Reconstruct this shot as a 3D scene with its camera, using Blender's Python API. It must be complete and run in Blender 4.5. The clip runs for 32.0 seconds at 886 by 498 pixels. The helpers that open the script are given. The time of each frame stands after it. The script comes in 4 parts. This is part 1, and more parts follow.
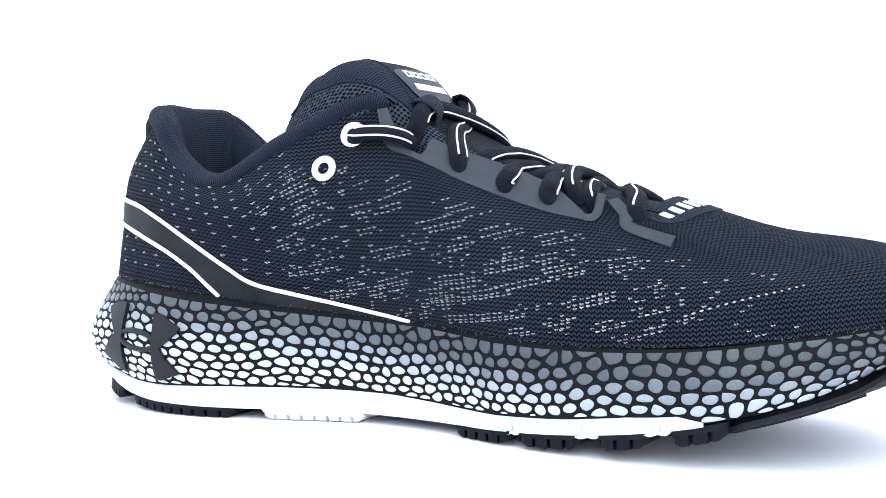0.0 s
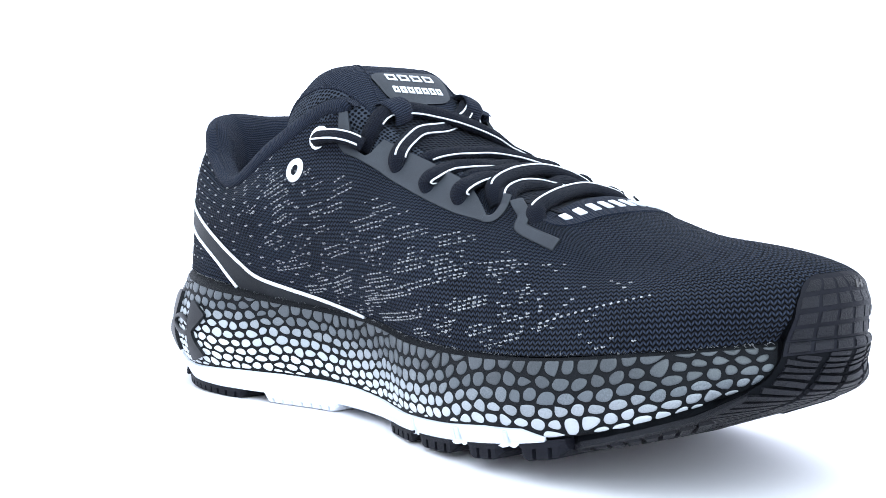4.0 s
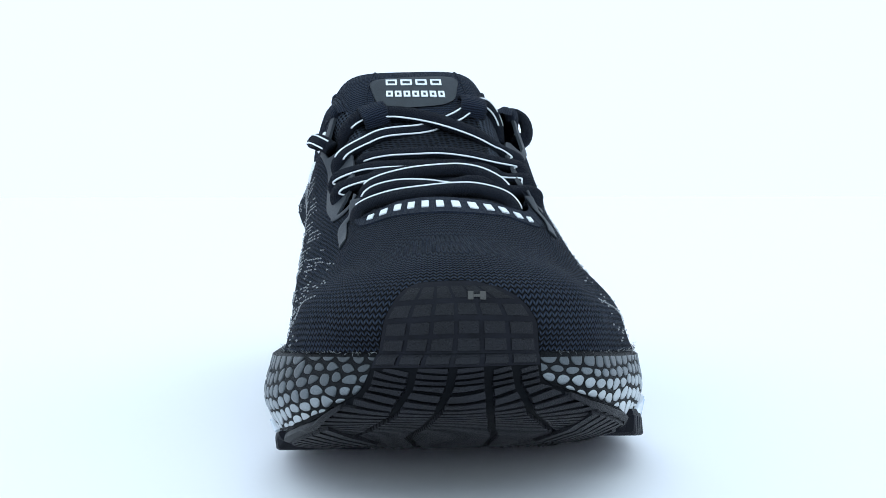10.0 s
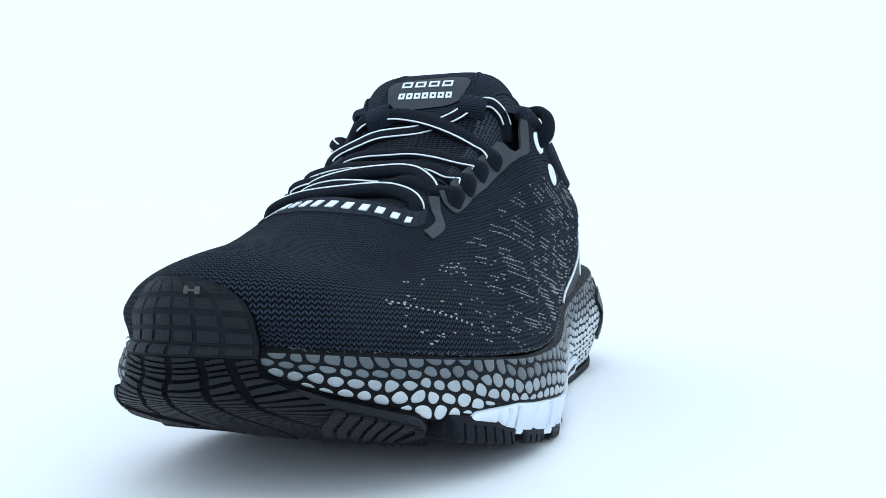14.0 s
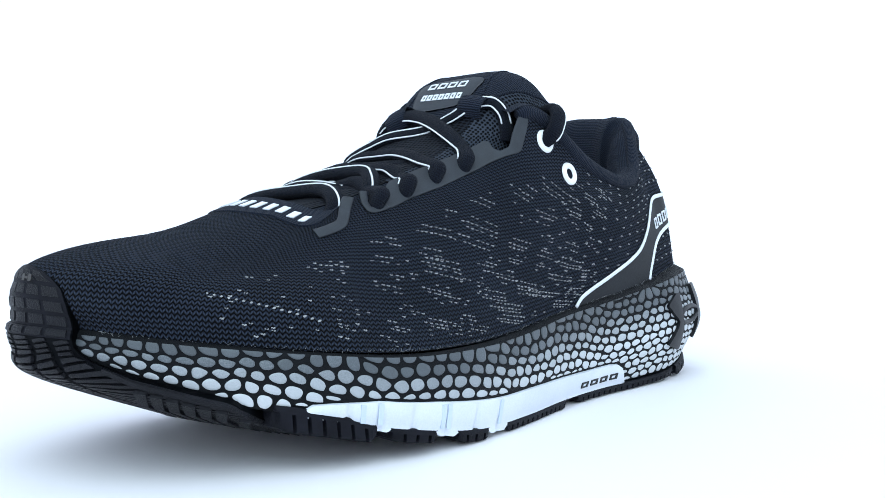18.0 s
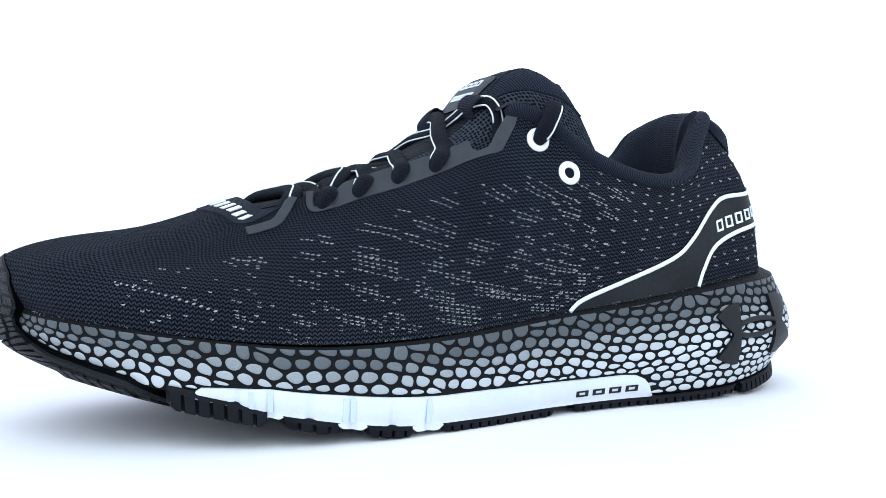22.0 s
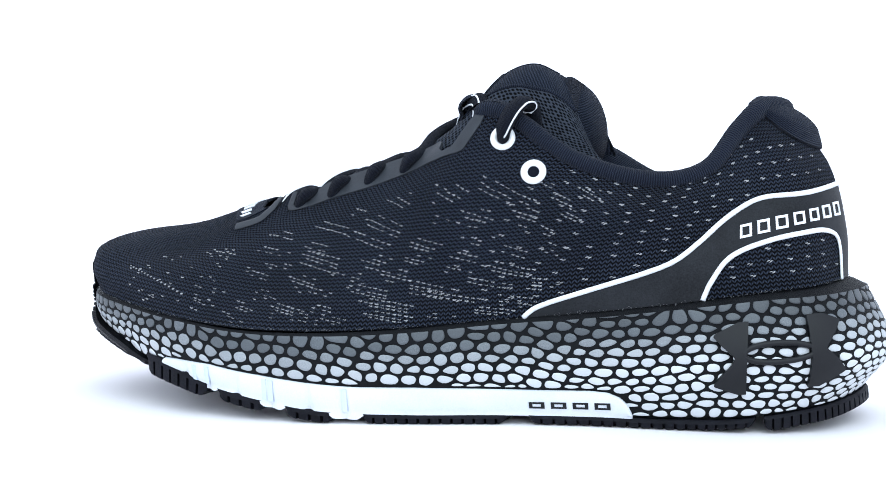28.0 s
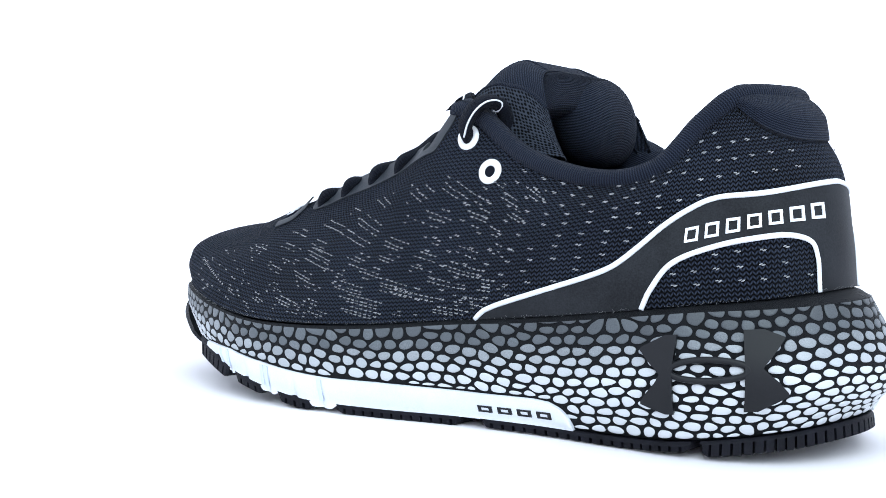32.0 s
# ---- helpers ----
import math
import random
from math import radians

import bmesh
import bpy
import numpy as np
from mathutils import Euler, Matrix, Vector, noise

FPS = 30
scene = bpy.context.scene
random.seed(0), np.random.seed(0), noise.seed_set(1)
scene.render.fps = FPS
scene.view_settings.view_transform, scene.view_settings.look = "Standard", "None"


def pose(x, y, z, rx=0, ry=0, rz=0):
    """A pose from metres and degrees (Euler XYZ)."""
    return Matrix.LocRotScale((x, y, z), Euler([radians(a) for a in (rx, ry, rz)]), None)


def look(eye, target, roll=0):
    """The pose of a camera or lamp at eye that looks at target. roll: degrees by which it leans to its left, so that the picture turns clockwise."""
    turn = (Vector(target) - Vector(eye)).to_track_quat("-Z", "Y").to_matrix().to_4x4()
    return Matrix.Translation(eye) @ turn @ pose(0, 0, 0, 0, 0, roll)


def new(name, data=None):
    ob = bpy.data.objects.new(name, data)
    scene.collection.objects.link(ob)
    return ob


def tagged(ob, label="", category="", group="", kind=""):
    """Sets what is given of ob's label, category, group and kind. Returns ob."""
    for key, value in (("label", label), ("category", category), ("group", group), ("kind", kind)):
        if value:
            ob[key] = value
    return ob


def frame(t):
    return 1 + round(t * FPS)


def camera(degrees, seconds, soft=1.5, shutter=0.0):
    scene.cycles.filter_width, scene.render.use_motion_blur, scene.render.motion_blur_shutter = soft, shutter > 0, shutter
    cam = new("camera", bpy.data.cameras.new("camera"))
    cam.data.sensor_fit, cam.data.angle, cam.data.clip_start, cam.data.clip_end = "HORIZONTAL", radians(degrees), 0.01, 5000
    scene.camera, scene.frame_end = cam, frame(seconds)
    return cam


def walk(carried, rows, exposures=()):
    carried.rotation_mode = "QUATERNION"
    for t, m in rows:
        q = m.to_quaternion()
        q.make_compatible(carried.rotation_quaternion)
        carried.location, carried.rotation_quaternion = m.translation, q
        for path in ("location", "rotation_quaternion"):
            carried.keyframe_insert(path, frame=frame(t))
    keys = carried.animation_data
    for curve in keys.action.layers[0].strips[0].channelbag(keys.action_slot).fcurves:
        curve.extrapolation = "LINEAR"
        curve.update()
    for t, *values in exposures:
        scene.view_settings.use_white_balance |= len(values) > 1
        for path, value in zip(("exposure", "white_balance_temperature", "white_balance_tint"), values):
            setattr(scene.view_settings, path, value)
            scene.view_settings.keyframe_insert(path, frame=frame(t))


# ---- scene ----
import itertools

# seconds, stops, kelvin, tint: the picture darkens and turns cyan while the toe faces the lens
EXPOSURES = [(0.0, 0.66, 6420, 9.5), (3.0, 0.68, 6420, 9.5), (6.0, 0.68, 6420, 9.5), (7.0, 0.42, 6330, 8), (7.9, -0.16, 6010, -1), (9.0, -0.16, 6040, 0), (10.0, -0.2, 6060, 1.5),
             (13.0, -0.2, 6030, 0), (14.5, -0.2, 6030, 0), (17.0, -0.14, 6070, 2), (18.0, -0.06, 6130, 4.5), (19.0, -0.06, 6170, 5.5), (21.0, -0.03, 6280, 7), (25.0, 0.05, 6350, 8), (28.0, 0.16, 6450, 9.5), (32.0, 0.22, 6450, 9.5)]
# ---- camera: stands still before a slowly turning shoe ----
cam = camera(44.55, 32.0, soft=0.6)
EYE = (0.0, -0.405, 0.0789)
AIM = (Euler((radians(90 - 2.820), 0.0, 0.0)).to_matrix().to_4x4())
HOLD = Matrix.Translation(EYE) @ Matrix.Rotation(radians(1.244), 4, "Z") @ AIM @ Matrix.Rotation(radians(-0.107), 4, "Z")
walk(cam, [(0.0, HOLD), (32.0, HOLD)], EXPOSURES)

# ---- light: a bright white studio, soft from all round ----
world = bpy.data.worlds.new("studio")
scene.world = world
world.use_nodes = True
world.node_tree.nodes["Background"].inputs["Color"].default_value = (0.84, 0.91, 1.07, 1)
world.node_tree.nodes["Background"].inputs["Strength"].default_value = 1.38
sun = new("softbox", bpy.data.lights.new("softbox", "SUN"))
sun.data.energy, sun.data.angle, sun.data.color = 1.62, radians(70), (0.82, 1.0, 0.978)
sun.matrix_world = look((0.05, -0.8, 0.85), (0, 0, 0))

# ---- materials ----
class Nodes:
    """A node material in the making."""

    def __init__(self, name):
        self.mat = bpy.data.materials.new(name)
        self.mat.use_nodes = True
        self.tree = self.mat.node_tree
        self.shader = self.tree.nodes["Principled BSDF"]

    def add(self, kind, inputs=(), **values):
        node = self.tree.nodes.new(kind)
        for key, value in values.items():
            setattr(node, key, value)
        for key, value in dict(inputs).items():
            self.feed(node.inputs[key], value)
        return node

    def feed(self, socket, value):
        if isinstance(value, bpy.types.NodeSocket):
            self.tree.links.new(value, socket)
        else:
            socket.default_value = value

    def math(self, operation, *values):
        node = self.add("ShaderNodeMath", operation=operation)
        for k, value in enumerate(values):
            self.feed(node.inputs[k], value)
        return node.outputs[0]

    def ramp(self, value, *stops):
        node = self.add("ShaderNodeValToRGB", {"Fac": value})
        while len(node.color_ramp.elements) < len(stops):
            node.color_ramp.elements.new(0.5)
        for e, (place, colour) in zip(node.color_ramp.elements, stops):
            e.position, e.color = place, (*colour, 1) if len(colour) == 3 else colour
        return node.outputs["Color"]

    def noise(self, scale, detail=3.0, vector=None, rough=0.55):
        node = self.add("ShaderNodeTexNoise", {"Scale": scale, "Detail": detail, "Roughness": rough})
        if vector is None:
            vector = self.add("ShaderNodeTexCoord").outputs["Object"]
        self.feed(node.inputs["Vector"], vector)
        return node.outputs["Fac"]

    def uv(self):
        split = self.add("ShaderNodeSeparateXYZ", {"Vector": self.add("ShaderNodeTexCoord").outputs["UV"]})
        return split.outputs["X"], split.outputs["Y"]

    def bump(self, height, strength, distance):
        node = self.add("ShaderNodeBump", {"Height": height, "Strength": strength, "Distance": distance})
        self.feed(self.shader.inputs["Normal"], node.outputs["Normal"])
        return node

    def finish(self, **values):
        for key, value in values.items():
            self.feed(self.shader.inputs[key.replace("_", " ")], value)
        return self.mat


def plain(name, low, high, rough, scale=400.0, relief=0.15, distance=0.0002, metal=0.0, sheen=0.0, spec=0.5):
    """A surface of one colour with a fine grain and slow, faint unevenness."""
    n = Nodes(name)
    fine, slow = n.noise(scale * 6, 2.0), n.noise(scale * 0.2, 4.0)
    mixed = n.math("MULTIPLY_ADD", slow, 0.6, n.math("MULTIPLY", fine, 0.4))
    colour = n.ramp(mixed, (0.3, low), (0.7, high))
    n.bump(fine, relief, distance)
    ends = n.math("MULTIPLY_ADD", slow, 0.25, rough - 0.12)
    return n.finish(Base_Color=colour, Roughness=ends, Metallic=metal, Sheen_Weight=sheen, Specular_IOR_Level=spec)


def knit(name, pitch, zig, low, high, depth, sheen=0.02):
    """Knitted cloth: rows of small slanted stitches. The surface coordinates are in millimetres."""
    n = Nodes(name)
    u, v = n.uv()
    wobble = n.math("MULTIPLY", n.noise(150.0, 2.0), 0.55)
    tri = n.math("PINGPONG", n.math("DIVIDE", u, pitch * 0.6), 1.0)
    row = n.math("ADD", n.math("MULTIPLY_ADD", tri, zig, n.math("DIVIDE", v, pitch)), wobble)
    wave = n.math("MULTIPLY_ADD", n.math("SINE", n.math("MULTIPLY", row, 6.2832)), 0.5, 0.5)
    bead = n.math("MULTIPLY_ADD", n.math("POWER", n.math("SINE", n.math("MULTIPLY", tri, 3.1416)), 0.6), 0.5, 0.5)
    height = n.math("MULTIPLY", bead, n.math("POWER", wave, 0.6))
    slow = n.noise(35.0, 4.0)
    # gaps between stitches darken with the relief: their shade is put into the colour
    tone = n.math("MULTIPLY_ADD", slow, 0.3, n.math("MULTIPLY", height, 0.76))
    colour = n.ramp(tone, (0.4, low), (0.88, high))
    n.bump(n.math("MULTIPLY_ADD", n.noise(55.0, 2.0), 1.6, height), 0.85, depth)
    return n.finish(Base_Color=colour, Roughness=0.82, Sheen_Weight=sheen, Sheen_Roughness=0.5, Specular_IOR_Level=0.045)


def open_mesh(name, pitch, low, high):
    """An airy net of holes on cloth, in millimetres of the surface."""
    n = Nodes(name)
    u, v = n.uv()
    place = n.add("ShaderNodeCombineXYZ", {"X": n.math("DIVIDE", u, pitch), "Y": n.math("DIVIDE", v, pitch * 0.8)})
    cells = n.add("ShaderNodeTexVoronoi", {"Vector": place.outputs[0], "Scale": 1.0, "Randomness": 0.25})
    hole = n.math("SMOOTH_MIN", cells.outputs["Distance"], 0.55, 0.1)
    colour = n.ramp(hole, (0.3, low), (0.48, high))
    n.bump(hole, 1.0, 0.0006)
    return n.finish(Base_Color=colour, Roughness=0.8, Sheen_Weight=0.02, Specular_IOR_Level=0.045)


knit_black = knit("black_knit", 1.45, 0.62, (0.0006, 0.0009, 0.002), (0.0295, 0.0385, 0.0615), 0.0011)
cloth_black = knit("black_padded_cloth", 0.8, 0.3, (0.0058, 0.0078, 0.0142), (0.0215, 0.028, 0.0465), 0.0004, 0.04)
lace_black = knit("black_lace_weave", 0.55, 0.8, (0.0032, 0.004, 0.0072), (0.0135, 0.0168, 0.0275), 0.0003, 0.03)
quilt_black = knit("black_quilted_cloth", 1.0, 0.3, (0.0068, 0.009, 0.0155), (0.024, 0.031, 0.0495), 0.0005, 0.03)
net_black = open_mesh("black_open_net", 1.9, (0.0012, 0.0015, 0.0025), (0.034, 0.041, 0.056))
# darker copy of the net, with the shade under the laces in its colour
net_shaded = open_mesh("shaded_open_net", 1.9, (0.0012, 0.0015, 0.0025), (0.011, 0.0135, 0.0195))
film_grey = plain("charcoal_film", (0.0135, 0.0165, 0.0215), (0.031, 0.0365, 0.0455), 0.55, 700, 0.25, spec=0.3)
film_dark = plain("dark_heel_film", (0.003, 0.0036, 0.005), (0.021, 0.0235, 0.028), 0.55, 300, 0.3, spec=0.14)
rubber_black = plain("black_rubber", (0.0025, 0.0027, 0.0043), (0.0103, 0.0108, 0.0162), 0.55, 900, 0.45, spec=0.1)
# one rubber in two tones: the shade of the grooves is put into the colour
rubber_groove_shade = plain("black_rubber_groove_shade", (0.0012, 0.0015, 0.0022), (0.0035, 0.0042, 0.006), 0.6, 900, 0.4, spec=0.06)
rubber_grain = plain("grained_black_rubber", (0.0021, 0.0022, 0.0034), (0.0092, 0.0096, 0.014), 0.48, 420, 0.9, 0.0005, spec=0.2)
emblem_grey = plain("gloss_grey_emblem", (0.022, 0.0205, 0.0195), (0.05, 0.046, 0.043), 0.45, 900, 0.3)
foam_dark = plain("dark_grey_foam_skin", (0.0035, 0.004, 0.005), (0.009, 0.0101, 0.0124), 0.55, 900, 0.8, 0.0004, spec=0.1)
foam_shade = plain("pale_grey_foam_shade", (0.5, 0.57, 0.68), (0.6, 0.67, 0.77), 0.5, 300, 0.15)
foam_white = plain("white_foam", (0.58, 0.615, 0.69), (0.71, 0.74, 0.79), 0.5, 300, 0.15)
print_white = plain("white_print", (0.62, 0.65, 0.7), (0.75, 0.77, 0.8), 0.5, 500, 0.1)
thread_white = plain("pale_thread", (0.065, 0.07, 0.08), (0.42, 0.43, 0.45), 0.6, 2200, 0.1, spec=0.2)
plastic_white = plain("white_plastic", (0.76, 0.78, 0.8), (0.84, 0.85, 0.86), 0.3, 300, 0.05)
logo_black = plain("matt_black_rubber_relief", (0.0045, 0.0052, 0.0068), (0.0085, 0.0095, 0.0122), 0.42, 500, 0.1, spec=0.25)
paper_white = plain("white_table_sheet", (0.795, 0.775, 0.805), (0.805, 0.785, 0.815), 0.75, 60, 0.02)


def pebble_paint():
    """Silver paint that fades to charcoal towards the upper edge: v tells how far it has faded."""
    n = Nodes("silver_fade_paint")
    u, v = n.uv()
    speck = n.noise(2500.0, 2.0)
    fade = n.math("ADD", v, n.math("MULTIPLY_ADD", speck, 0.22, -0.11))
    colour = n.ramp(fade, (0.0, (0.0185, 0.0225, 0.0255)), (0.28, (0.081, 0.094, 0.107)), (0.55, (0.3, 0.325, 0.35)), (0.95, (0.545, 0.572, 0.6)))
    n.bump(speck, 0.3, 0.0002)
    return n.finish(Base_Color=colour, Roughness=0.42, Metallic=0.1)


pebble_silver = pebble_paint()

# ---- the forms of the shoe, in millimetres: stations run round it from the heel ----
# over the outer side to the toe and back along the inner side
STATIONS = 24


def ring(text):
    return np.array([[float(q) for q in p.split()] for p in text.split(",")])


SOLE_LOW = ring("-141 -21 12.5, -129 6 9.5, -104 19 5.5, -80 21.5 4, -50 24 4, -20 30 4, 10 39 4, 40 46.5 5,"
                "70 48 9.5, 99 42.5 15.5, 125.5 31.3 21.5, 146 16 26.5, 158 -10 30, 147 -35 26, 127 -51 19.5, 99 -58.5 12.5,"
                "70 -59 8, 40 -55 5.5, 10 -46.5 4.5, -20 -46.5 4.5, -50 -55 4.5, -80 -62.5 4.5, -104 -61 5.5, -129 -48.5 9.5")
SOLE_WIDE = ring("-150 -21 27, -135.5 10.5 26, -105 24.5 24, -80 27 22, -50 28.5 20, -20 34 19, 10 42 18, 40 48.5 18,"
                 "70 49.2 20, 100 44.3 25, 127 33.8 30.5, 148.7 18.6 35, 162 -10 37, 152 -36 34, 130 -53.5 28.5, 100 -62.5 23,"
                 "70 -62.3 20, 40 -57.5 18, 10 -49 18, -20 -49 19, -50 -58 20, -80 -68 22, -105 -67 24, -136.5 -53.5 26")
SOLE_RIM = ring("-141.5 -21 47.5, -129.5 7 46, -105 20 44, -81 24 41, -51 27.5 37.5, -21 32.5 35, 10 40.5 31.8, 40 47 30.3,"
                "70 47.8 30.6, 100 42.9 33.7, 127.6 32.8 37.4, 148.8 18.6 40.5, 160.8 -10 42, 151 -33.5 41, 130 -51 38.1, 100 -60 34.3,"
                "70 -60.5 32.5, 40 -57 32.6, 9 -49.5 35, -20 -49.5 36.5, -50 -57.5 39, -80 -65 42, -105 -62 45, -128.5 -47.8 47")
FEATHER = ring("-135 -21 50.5, -125 5 48.5, -105 14.5 46, -82 20.5 43, -52 25.5 39.5, -22 30 36.5, 10 38 33.3, 40 45 31.8,"
               "70 47 32.1, 100 41.5 34.7, 127.6 31 38.4, 147.8 17.8 41.5, 160 -9.5 43.5, 151 -33 42, 130.5 -49.5 39.1, 100 -57 35.3,"
               "70 -58 33.5, 40 -55 34.1, 8 -48 36.5, -20 -47.5 38, -50 -55 41, -80 -60 44.5, -105 -58.7 47, -126.5 -48.8 49")
UPPER_LOW = ring("-134 -21 68, -123 3.3 67, -102.5 13 63, -81 20.5 59, -53 27 56, -23 30 52, 8 34.5 50, 38 38 48,"
                 "68 37.6 47.5, 98 36.8 48.5, 126.8 29.4 49, 149.8 18.2 51, 163.8 -9.5 53.5, 153 -34 51, 128.5 -48.5 50, 97 -51.6 49.5,"
                 "68 -57 49.5, 39 -58.5 50, 8 -56 53, -20 -56 55, -50 -61.5 58, -80 -63.5 62, -103.7 -59.4 66, -124.2 -47.9 67.5")
UPPER_HIGH = ring("-127.9 -23.4 91, -118.7 -0.3 87, -101.7 7 84, -84 18 76, -60 26 72, -34 27 74, 0 29.5 72, 32 27.5 70,"
                  "62 27 65, 90 26.2 60.5, 116.2 22.9 58.6, 140 14.4 60.9, 152.5 -9.5 63.2, 141.5 -29.2 61.5, 116.5 -40.6 60.2, 89 -43 62,"
                  "62 -50.5 66, 33 -55.5 70, 2 -59 75, -32 -62.5 78, -56 -68 74, -84 -65.5 79, -104.1 -58.6 86, -121.9 -46.2 88")
TOPLINE = ring("-112.2 -22.3 109.7, -105.4 -7.3 109.2, -98.4 1.4 101.5, -87.7 10.9 87.4, -70.2 17.5 84.1, -45 20.5 91.3, -15 18.5 110, 8 13.5 97,"
               "39 13.5 87, 62 14.5 79.5, 75.5 14 74, 81 2 77, 83 -12 78.6, 82 -24 77.4, 77.5 -35.5 73.2, 62 -37.5 79.5,"
               "39 -39.5 87, 8 -43 98, -11 -50 111, -42 -57.5 97.5, -67.9 -60.2 84, -87.9 -57.3 91.7, -99.1 -54.4 103.9, -110 -43 109.8")


def round_spline(points, count):
    """A closed smooth curve through the points, cut into count equal steps of the station number."""
    n = len(points)
    t = np.arange(count) * n / count
    i = t.astype(int)
    f = (t - i)[:, None]
    a, b, c, d = (points[(i + k) % n] for k in (-1, 0, 1, 2))
    return 0.5 * (2 * b + (c - a) * f + (2 * a - 5 * b + 4 * c - d) * f ** 2 + (3 * b - a - 3 * c + d) * f ** 3)


def open_spline(points, t):
    """A smooth curve through the points at the places t from 0 to 1."""
    points = np.asarray(points, float)
    n = len(points) - 1
    p = np.vstack([2 * points[:1] - points[1:2], points, 2 * points[-1:] - points[-2:-1]])
    t = np.clip(np.asarray(t, float), 0, 1) * n
    i = np.minimum(t.astype(int), n - 1)
    f = (t - i)[:, None]
    a, b, c, d = (p[i + k] for k in range(4))
    return 0.5 * (2 * b + (c - a) * f + (2 * a - 5 * b + 4 * c - d) * f ** 2 + (3 * b - a - 3 * c + d) * f ** 3)


class Skin:
    """A surface between rings, asked for by the station number s and the height h from 0 to 1."""

    def __init__(self, rings, fine=720, rows=41):
        curves = np.stack([round_spline(r, fine) for r in rings])
        h = np.linspace(0, 1, rows)
        self.grid = np.stack([open_spline(curves[:, k], h) for k in range(fine)], 1)
        self.fine, self.rows = fine, rows
        self.shade()

    def shade(self):
        """Works out the normals."""
        du = np.roll(self.grid, -1, 1) - np.roll(self.grid, 1, 1)
        dv = np.gradient(self.grid, axis=0)
        n = np.cross(dv, du)
        self.normals = n / np.maximum(np.linalg.norm(n, axis=2, keepdims=True), 1e-9)

    def _mix(self, field, s, h):
        s = np.atleast_1d(np.asarray(s, float)) / STATIONS % 1.0 * self.fine
        h = np.clip(np.atleast_1d(np.asarray(h, float)), 0, 1) * (self.rows - 1)
        i, j = s.astype(int) % self.fine, np.minimum(h.astype(int), self.rows - 2)
        f, g = (s - np.floor(s))[:, None], (h - j)[:, None]
        k = (i + 1) % self.fine
        return ((field[j, i] * (1 - f) + field[j, k] * f) * (1 - g) + (field[j + 1, i] * (1 - f) + field[j + 1, k] * f) * g)

    def at(self, s, h, lift=0.0):
        n = self._mix(self.normals, s, h)
        n /= np.maximum(np.linalg.norm(n, axis=1, keepdims=True), 1e-9)
        return self._mix(self.grid, s, h) + n * np.reshape(lift, (-1, 1))

    def normal(self, s, h):
        n = self._mix(self.normals, s, h)
        return n / np.maximum(np.linalg.norm(n, axis=1, keepdims=True), 1e-9)


upper_skin = Skin([FEATHER, UPPER_LOW, UPPER_HIGH, TOPLINE])
# the cloth sags a little between the throat and the toe
_x, _z = upper_skin.grid[..., 0], upper_skin.grid[..., 2]
upper_skin.grid[..., 2] -= 3.0 * np.exp(-((_x - 116) / 22) ** 2) * np.clip((_z - 54) / 9, 0, 1)
upper_skin.shade()
sole_skin = Skin([SOLE_LOW, SOLE_WIDE, SOLE_RIM])


class Patch:
    """A smooth open surface over a grid, asked for by two places from 0 to 1: r up the rows, q over the columns."""

    def __init__(self, grid):
        self.grid = np.asarray(grid, float)
        n = np.cross(np.gradient(self.grid, axis=1), np.gradient(self.grid, axis=0))
        self.normals = n / np.maximum(np.linalg.norm(n, axis=2, keepdims=True), 1e-9)

    def _mix(self, field, r, q):
        rows, cols = field.shape[:2]
        r = np.clip(np.atleast_1d(np.asarray(r, float)), 0, 1) * (rows - 1)
        q = np.clip(np.atleast_1d(np.asarray(q, float)), 0, 1) * (cols - 1)
        j, i = np.minimum(r.astype(int), rows - 2), np.minimum(q.astype(int), cols - 2)
        g, f = (r - j)[:, None], (q - i)[:, None]
        return (field[j, i] * (1 - f) + field[j, i + 1] * f) * (1 - g) + (field[j + 1, i] * (1 - f) + field[j + 1, i + 1] * f) * g

    def normal(self, r, q):
        n = self._mix(self.normals, r, q)
        return n / np.maximum(np.linalg.norm(n, axis=1, keepdims=True), 1e-9)

    def at(self, r, q, lift=0.0):
        return self._mix(self.grid, r, q) + self.normal(r, q) * np.reshape(lift, (-1, 1))


def tongue_grid(rows=49, cols=49):
    """The face of the tongue from the toe box up to its padded top. Columns: x, y, z of the middle, half width, sweep back, drop."""
    ribs = ring("83 -13 74.2 25 2 8, 63 -12.5 79 25 3 11, 42 -13 86.2 26 5 13, 22 -14 93.5 28 9 13, 7 -17 102.5 30.5 17 12,"
                "-1.5 -20 111.5 33.6 33 20, -8.5 -21 120 32.9 41 27, -16 -21.5 125.6 32.4 40 34, -25 -21.5 127.2 31.4 34 37, -34.5 -21.5 123 30.2 25 38")
    ribs = open_spline(ribs, np.linspace(0, 1, rows))
    q = np.linspace(-1, 1, cols)
    w = np.sin(q * math.pi / 2 * 0.98)
    bend = 1 - (1 - np.abs(w) ** 4) ** 0.25
    x = ribs[:, :1] - ribs[:, 4:5] * bend
    y = ribs[:, 1:2] + ribs[:, 3:4] * w
    z = ribs[:, 2:3] - ribs[:, 5:6] * np.abs(q) ** 4.4 + 0.03 * (y + 21) * np.clip(np.linspace(-2, 1.3, rows), 0, 1)[:, None]
    return np.stack([x, y, z], -1)


tongue_face = Patch(tongue_grid())

